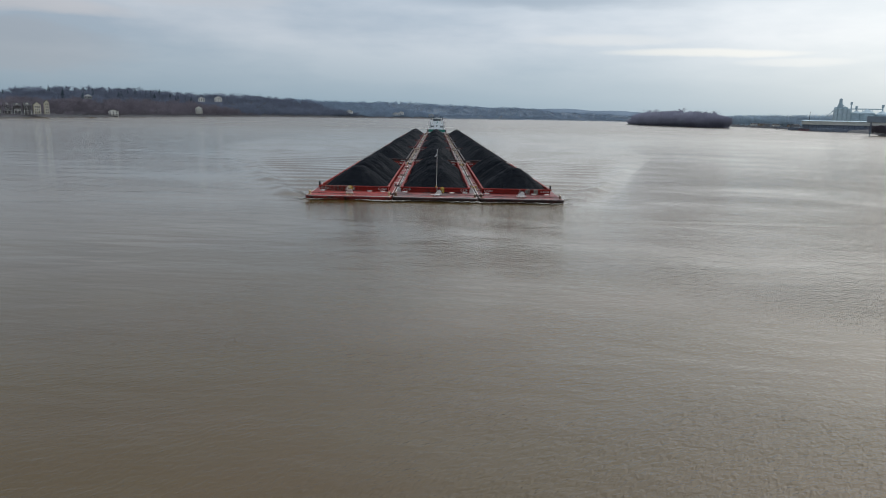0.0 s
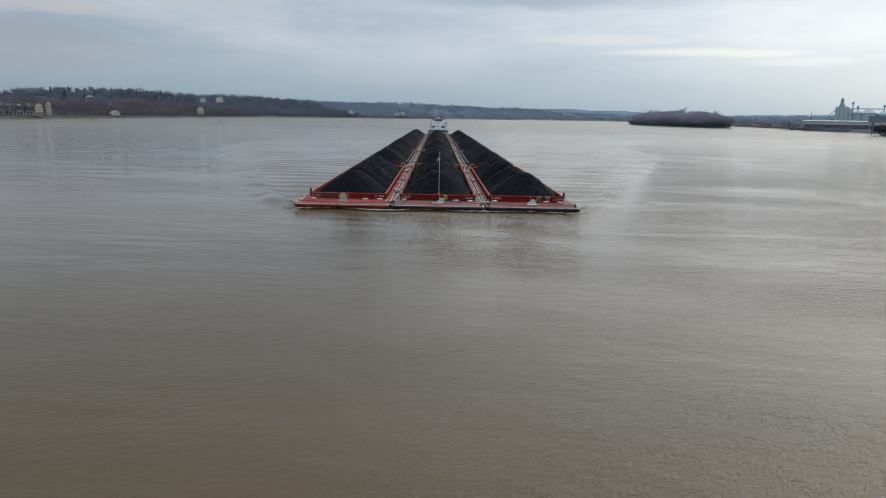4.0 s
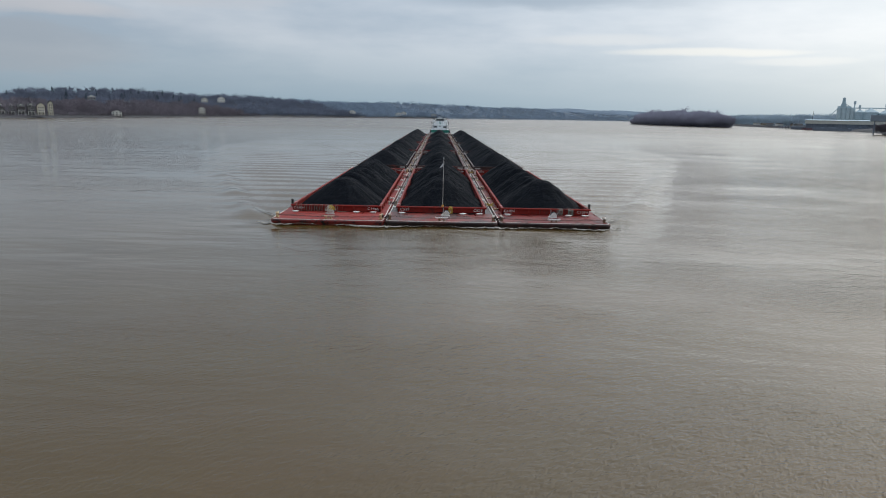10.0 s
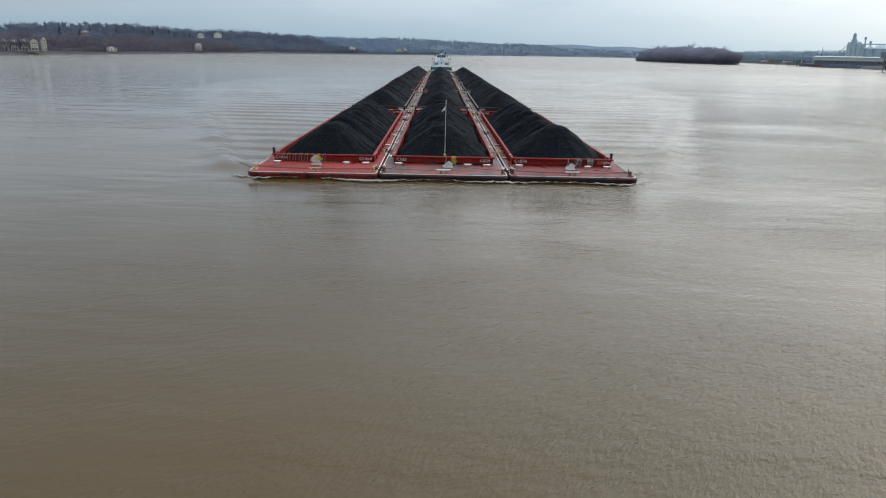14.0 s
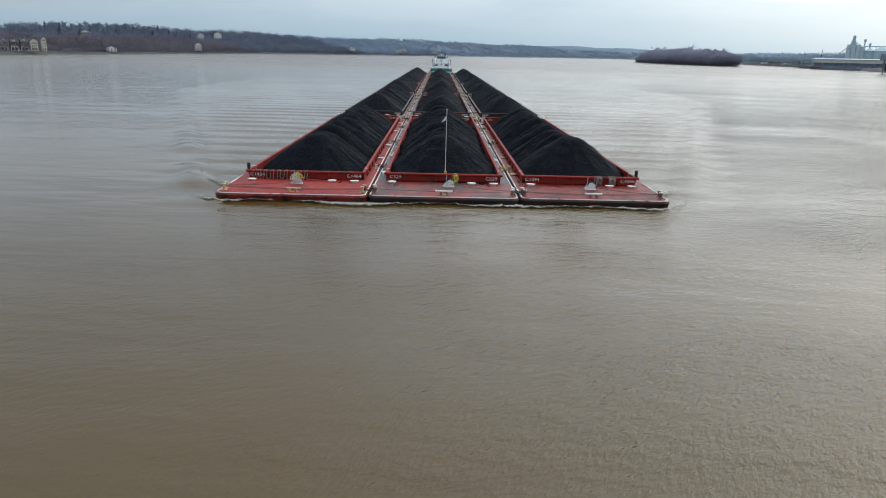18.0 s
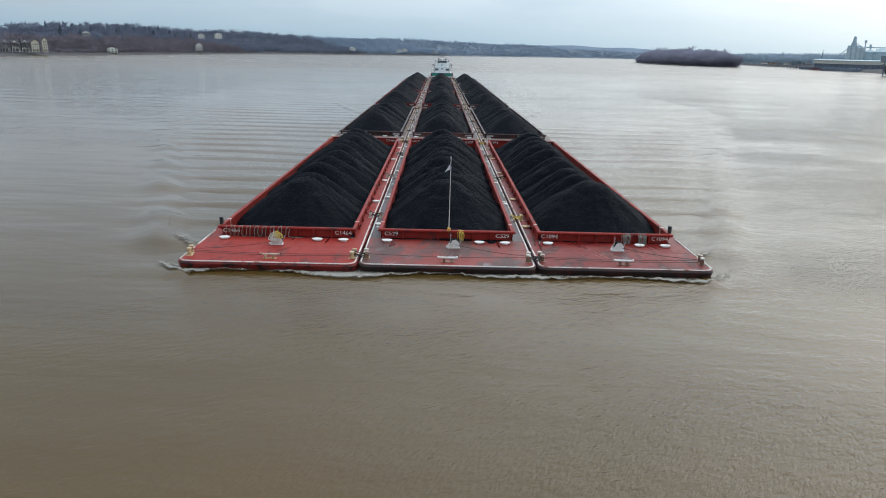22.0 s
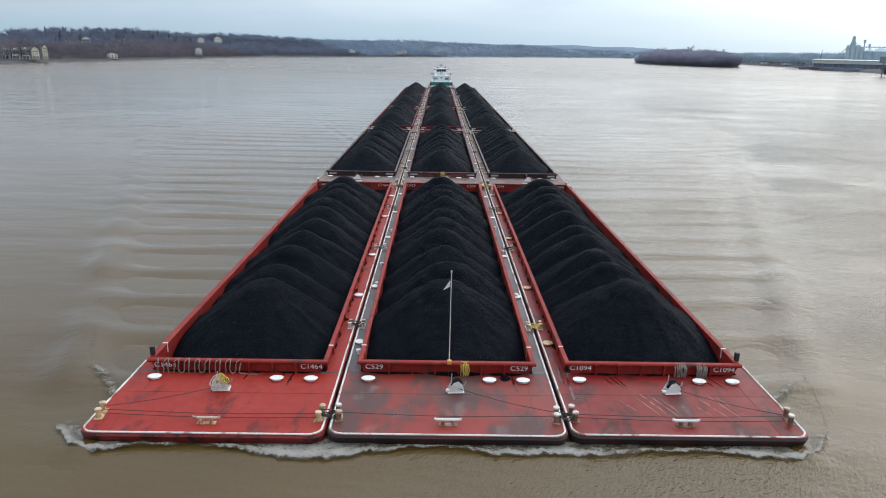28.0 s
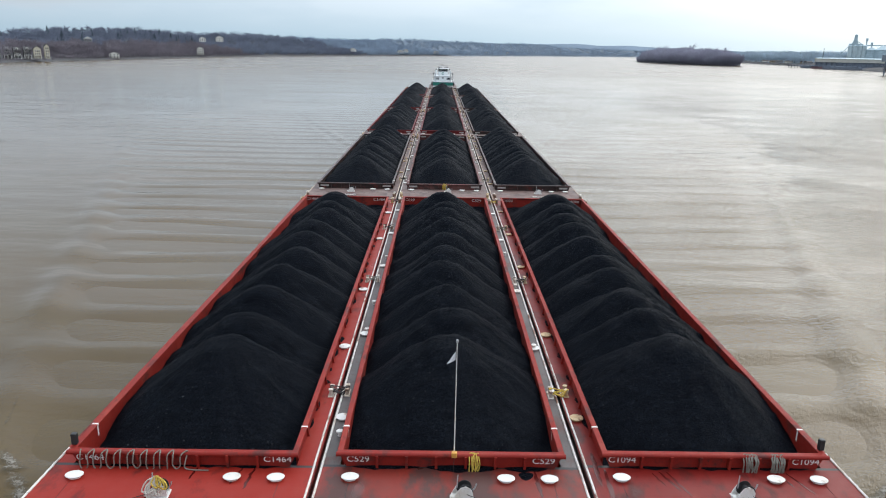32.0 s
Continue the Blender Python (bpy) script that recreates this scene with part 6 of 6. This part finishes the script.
# ---- houses and works on the banks ----
def house(name, label, at, w, d, h, roof_h, wall, rz=0.0, storeys=2, bays=3, balcony=False, roof=ROOF_DARK, group="", stilts=0.0, gable=None):
    """Gabled house, front towards -y before its turn."""
    b = thing(name, label, "house", group, at, rz)
    z0 = stilts
    part("wall", Mesh().box(-w / 2, w / 2, 0, d, z0, z0 + h, 0.03), wall, b)
    part("gable", Mesh().poly_y([(-w / 2, z0 + h), (w / 2, z0 + h), (0, z0 + h + roof_h)], 0.03, d - 0.03), gable or WALL_WHITE, b)
    for s in (-1, 1):
        e = 0.5
        k = roof_h / (w / 2)
        part("roof", Mesh().add([(0, -e, z0 + h + roof_h + 0.12), (s * (w / 2 + e), -e, z0 + h - k * e + 0.12), (s * (w / 2 + e), d + e, z0 + h - k * e + 0.12), (0, d + e, z0 + h + roof_h + 0.12),
                               (0, -e, z0 + h + roof_h + 0.35), (s * (w / 2 + e), -e, z0 + h - k * e + 0.3), (s * (w / 2 + e), d + e, z0 + h - k * e + 0.3), (0, d + e, z0 + h + roof_h + 0.35)],
                              [(0, 1, 2, 3), (4, 7, 6, 5), (0, 4, 5, 1), (1, 5, 6, 2), (2, 6, 7, 3)]), roof, b)
        part("gable_trim", Mesh().poly_y([(0, z0 + h + roof_h - 0.25), (0, z0 + h + roof_h + 0.15), (s * (w / 2 + 0.4), z0 + h - 0.15), (s * (w / 2 + 0.4), z0 + h - 0.5)], -0.45, -0.3), WALL_WHITE, b)
    sh = h / storeys
    for i in range(storeys):
        for j in range(bays):
            x = -w / 2 + w * (j + 0.5) / bays
            win = part("window", Mesh().box(x - 0.75, x + 0.75, -0.06, 0.0, z0 + sh * i + 0.7, z0 + sh * i + 2.3, 0.02), WALL_WHITE, b)
            part("pane", Mesh().box(x - 0.62, x + 0.62, -0.075, -0.065, z0 + sh * i + 0.82, z0 + sh * i + 2.18), GLASS_DARK, win)
        if balcony and i:
            bal = part("balcony", Mesh().box(-w / 2 + 0.3, w / 2 - 0.3, -1.7, -0.08, z0 + sh * i - 0.15, z0 + sh * i, 0.02), WALL_WHITE, b)
            part("balcony_rail", Mesh().box(-w / 2 + 0.3, w / 2 - 0.3, -1.7, -1.66, z0 + sh * i + 0.75, z0 + sh * i + 1.0), WALL_WHITE, bal)
            for x in (-w / 2 + 0.4, w / 2 - 0.4):
                part("post", Mesh().box(x - 0.22, x + 0.22, -1.68, -1.3, 0, z0 + h), WALL_WHITE, bal)
    if stilts:
        for x in (-w / 2 + 0.3, 0, w / 2 - 0.3):
            for y in (0.3, d - 0.3):
                part("pile", Mesh().cyl((x, y, -2.5), (x, y, z0), 0.18, n=8), TIMBER, b)
    return b


def build_left_bank_houses():
    turn = 34.0
    for i in range(6):
        q = i / 5
        at, cream = (-412 + 36 * q, 589 + 20 * q, 3.4), i > 3
        wall = WALL_CREAM if cream else WALL_SHADE
        h = (7.2, 7.6, 7.2, 7.8, 8.6, 10.6)[i]
        t = thing("townhouse", "cream riverside townhouse with a steep gable" if cream else "dark riverside townhouse with white dormer and porch", "house", "riverside townhouses", at, turn)
        w = 3.1 if i < 5 else 2.0
        part("wall", Mesh().box(-w, w, 0, 9, 0, h, 0.03), wall, t)
        if cream:
            part("gable", Mesh().poly_y([(-w, h), (w, h), (0, h + 2.6)], 0.03, 8.9), wall, t)
            for s in (-1, 1):
                part("roof", Mesh().poly_y([(0, h + 2.65), (s * (w + 0.35), h - 0.3), (s * (w + 0.35), h - 0.05), (0, h + 2.95)], -0.4, 9.2), ROOF_DARK, t)
        else:
            part("roof", Mesh().poly_x([(-0.6, h - 0.2), (9.6, h - 0.2), (4.5, h + 2.8)], -w - 0.05, w + 0.05), ROOF_DARK, t)
            dm = part("dormer", Mesh().box(-0.95, 0.95, 0.4, 3.5, h - 0.3, h + 1.3, 0.02), WALL_WHITE, t, "white gabled dormer")
            part("dormer_gable", Mesh().poly_y([(-1.3, h + 1.25), (1.3, h + 1.25), (0, h + 2.4)], 0.1, 4.0), WALL_WHITE, dm)
            part("pane", Mesh().box(-0.5, 0.5, 0.38, 0.40, h + 0.1, h + 1.1), GLASS_DARK, dm)
        for z in np.arange(0.6, h - 1.5, 2.6):
            for x in ((-1.7, 0.0, 1.7) if w > 3 else (-0.8, 0.8)):
                win = part("window", Mesh().box(x - 0.55, x + 0.55, -0.06, 0.0, z, z + 1.6, 0.02), WALL_WHITE, t)
                part("pane", Mesh().box(x - 0.45, x + 0.45, -0.075, -0.065, z + 0.1, z + 1.5), GLASS_DARK, win)
        p = part("porch", Mesh().box(-w + 0.2, w - 0.2, -1.9, -0.08, 2.7, 2.95, 0.03), WALL_WHITE, t, "white porch before the house")
        for x in (-w + 0.4, 0.0, w - 0.4):
            part("column", Mesh().box(x - 0.16, x + 0.16, -1.85, -1.5, -0.8, 2.7), WALL_WHITE, p)
        if i % 2 == 0 or cream:
            part("balcony_rail", Mesh().box(-w + 0.2, w - 0.2, -1.9, -1.82, 3.6, 3.85, 0.01), WALL_WHITE, p)
    house("boathouse", "small grey boathouse standing on piles", (-400, 756, 0.5), 9, 8, 4.0, 2.2, WALL_GREY, 26, 1, 2, stilts=1.5, group="boathouses")
    house("boathouse", "white boathouse with porches over the water", (-382, 764, 0.5), 11, 8, 5.0, 2.0, WALL_WHITE, 26, 2, 3, True, stilts=1.2, group="boathouses")
    house("hill_house", "white three-storey house among bare trees", (-372, 1040, 4.2), 10, 9, 9.0, 3.0, WALL_WHITE, 20, 3, 3, True, group="hill houses")
    house("hill_house", "white house high on the wooded hill", (-392, 1115, 24), 10, 9, 5.5, 2.2, WALL_WHITE, 18, 2, 3, group="hill houses")
    house("hill_house", "pale house high on the wooded hill", (-366, 1122, 24.5), 12, 9, 6.5, 3.0, WALL_WHITE, 18, 2, 3, group="hill houses")
    house("hill_house", "pale roofed house among the bare trees", (-398, 738, 20), 8, 7, 3.2, 2.0, WALL_GREY, 28, 1, 3, roof=CONCRETE, group="hill houses")
    for x, y, z, w in ((-112, 1915, 7, 20), (-98, 1925, 10, 14), (-15, 2085, 6, 16), (-215, 1690, 10, 14), (160, 2480, 5, 16), (250, 2640, 5, 14)):
        house("far_house", "white house seen small on the far shore", (x, y, z), w, 10, 6, 3, WALL_WHITE, 0, 2, 4, group="far shore houses")


def build_grain_works():
    e = thing("grain_elevator", "grey concrete grain elevator with tapered head house", "grain elevator", at=(622, 1002, 4.5), rz=-30)
    for i in range(4):
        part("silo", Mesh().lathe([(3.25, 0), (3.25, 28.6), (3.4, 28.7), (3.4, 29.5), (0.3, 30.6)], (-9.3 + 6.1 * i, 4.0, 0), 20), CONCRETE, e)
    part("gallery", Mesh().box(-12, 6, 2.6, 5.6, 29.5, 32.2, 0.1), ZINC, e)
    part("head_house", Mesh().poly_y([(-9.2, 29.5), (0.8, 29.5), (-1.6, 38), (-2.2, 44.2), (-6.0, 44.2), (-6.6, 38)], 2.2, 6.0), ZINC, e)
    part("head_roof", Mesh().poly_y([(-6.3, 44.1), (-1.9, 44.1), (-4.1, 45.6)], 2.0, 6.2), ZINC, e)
    for x, top, w in ((10.6, 40.0, 0.8), (17.6, 34.2, 0.7), (52, 36.2, 0.9)):
        g = part("leg_tower", Mesh().box(x - w, x + w, 3.2, 4.8, 0, top - 2.5, 0.1), ZINC, e)
        part("leg_head", Mesh().box(x - w - 0.8, x + w + 0.8, 2.8, 5.2, top - 4.0, top, 0.2), ZINC, g)
    k = part("conveyor", Mesh().box(8, 52, 3.2, 4.6, 29.0, 30.4, 0.05), ZINC, e)
    for x in (26, 39):
        part("strut", Mesh().cyl((x, 3.9, 0), (x, 3.9, 29), 0.3, n=6), ZINC, k)
    part("spout", Mesh().cyl((-9, 3.5, 31), (-22, 1.0, 17), 0.55, n=8), ZINC, e)
    part("spout", Mesh().cyl((-2, 3.5, 36), (9, 3.0, 29), 0.4, n=8), ZINC, e)
    for dx, r, h in ((20.4, 7.0, 23.5), (34.6, 10.6, 23.5), (54.0, 9.0, 22.0)):
        s = thing("grain_bin", "round galvanised grain bin with a cone roof", "grain bin", "grain bins", (622 + 0.866 * dx, 1002 - 0.5 * dx + 4, 4.5))
        m = Mesh()
        for j in range(8):
            m.lathe([(r, h * j / 8), (r + 0.12, h * (j + 0.5) / 8), (r, h * (j + 1) / 8)], (0, 0, 0), 28)
        part("wall", m, ZINC, s)
        part("roof", Mesh().lathe([(r + 0.4, h), (r * 0.2, h + r * 0.52), (r * 0.15, h + r * 0.56)], (0, 0, 0), 28), CONCRETE, s)
        part("vent", Mesh().lathe([(r * 0.12, h + r * 0.5), (r * 0.12, h + r * 0.5 + 1.2), (0.05, h + r * 0.5 + 1.6)], (0, 0, 0), 12), ZINC, s)
    s = thing("dock_shed", "long cream warehouse on the river dock", "warehouse", at=(586, 950, 4.5), rz=-60)
    part("wall", Mesh().box(-50, 66, -8, 8, 5.0, 10.2, 0.1), SHED, s)
    part("roof", Mesh().poly_x([(-9, 10.1), (9, 10.1), (0, 11.4)], -51, 67), CONCRETE, s)
    for i in range(15):
        part("pillar", Mesh().box(-48 + 7.6 * i, -47.0 + 7.6 * i, -7.5, 7.5, -6.5, 5.0), DOCK_HAZE, s)
    # solid dark block put in for the shade beneath the shed
    part("recess", Mesh().box(-49, 61, -6.5, 7.8, -0.3, 5.0), DOCK_HAZE, s)
    c = thing("loader_box", "grey loader house above the dock", "building", at=(451, 633, 2.0), rz=-30)
    part("wall", Mesh().box(-12, 14, -5, 5, 11.4, 17.6, 0.1), LOADER, c)
    for x in (-8, 8):
        for y in (-4, 4):
            part("leg", Mesh().box(x - 0.5, x + 0.5, y - 0.5, y + 0.5, -4, 11.4), DOCK_HAZE, c)
    d = thing("dock", "dark timber river dock on piles", "dock", at=(572, 955, 0), rz=-61)
    part("platform", Mesh().box(-78, 92, -4, 14, 3.2, 4.2, 0.05), DOCK_HAZE, d)
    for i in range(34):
        part("pile", Mesh().cyl((-77 + 5 * i, -3.2, -3), (-77 + 5 * i, -3.2, 4.8), 0.45, n=8), DOCK_HAZE, d)
    for i in range(3):
        q = 0.2 + 0.32 * i
        bx, by = 602 - 48 * q, 1068 - 195 * q
        h = thing("moored_barge", "dark empty barge moored along the dock", "barge", "moored barges", (bx - 9, by, 0), -62 + 90)
        part("hull", Mesh().box(-5.3, 5.3, -28, 28, -0.5, 3.2, 0.2), DOCK_RED if i == 1 else DOCK_HAZE, h)
        part("coaming", Mesh().box(-4.5, 4.5, -22, 25, 3.2, 4.6, 0.1), DOCK_HAZE, h)
    for x, y, hgt, lean in ((652, 1155, 27, 0.08), (690, 1330, 22, 0.9)):
        k = thing("dock_crane", "slim dark lattice crane on the bank", "crane", "dock cranes", (x, y, 4.5))
        part("cab", Mesh().box(-2, 2, -1.5, 1.5, 0, 4, 0.1), DARK, k)
        part("boom", Mesh().cyl((0, 0, 3), (lean * 12, 0, hgt), 0.5, 0.25, 6), DARK, k)
    for i in range(7):
        rr = random.Random(i)
        h = thing("shore_shed", "small pale shed on the low bank", "shed", "shore sheds", (660 + rr.uniform(0, 14) + i * 1.5, 1180 + 42 * i, 4.3), rr.uniform(-20, 20))
        part("wall", Mesh().box(-6, 6, -4, 4, 0, 3.2, 0.05), (WALL_WHITE, WALL_GREY, WALL_TAN)[i % 3], h)
        part("roof", Mesh().poly_x([(-4.4, 3.1), (4.4, 3.1), (0, 4.8)], -6.4, 6.4), ROOF_DARK, h)


build_left_bank_houses()
build_grain_works()


# ---- movement ----
def motions():
    """The whole tow runs straight down the river at one speed."""
    for ob in MOVERS:
        at = ob.matrix_basis.copy()
        walk(ob, [(t, Matrix.Translation((0, -TOW_SPEED * t, 0)) @ at) for t in (0.0, 0.1, 4.0, 8.0, 16.0, 24.0, 28.0, 31.9, 32.0)])


motions()
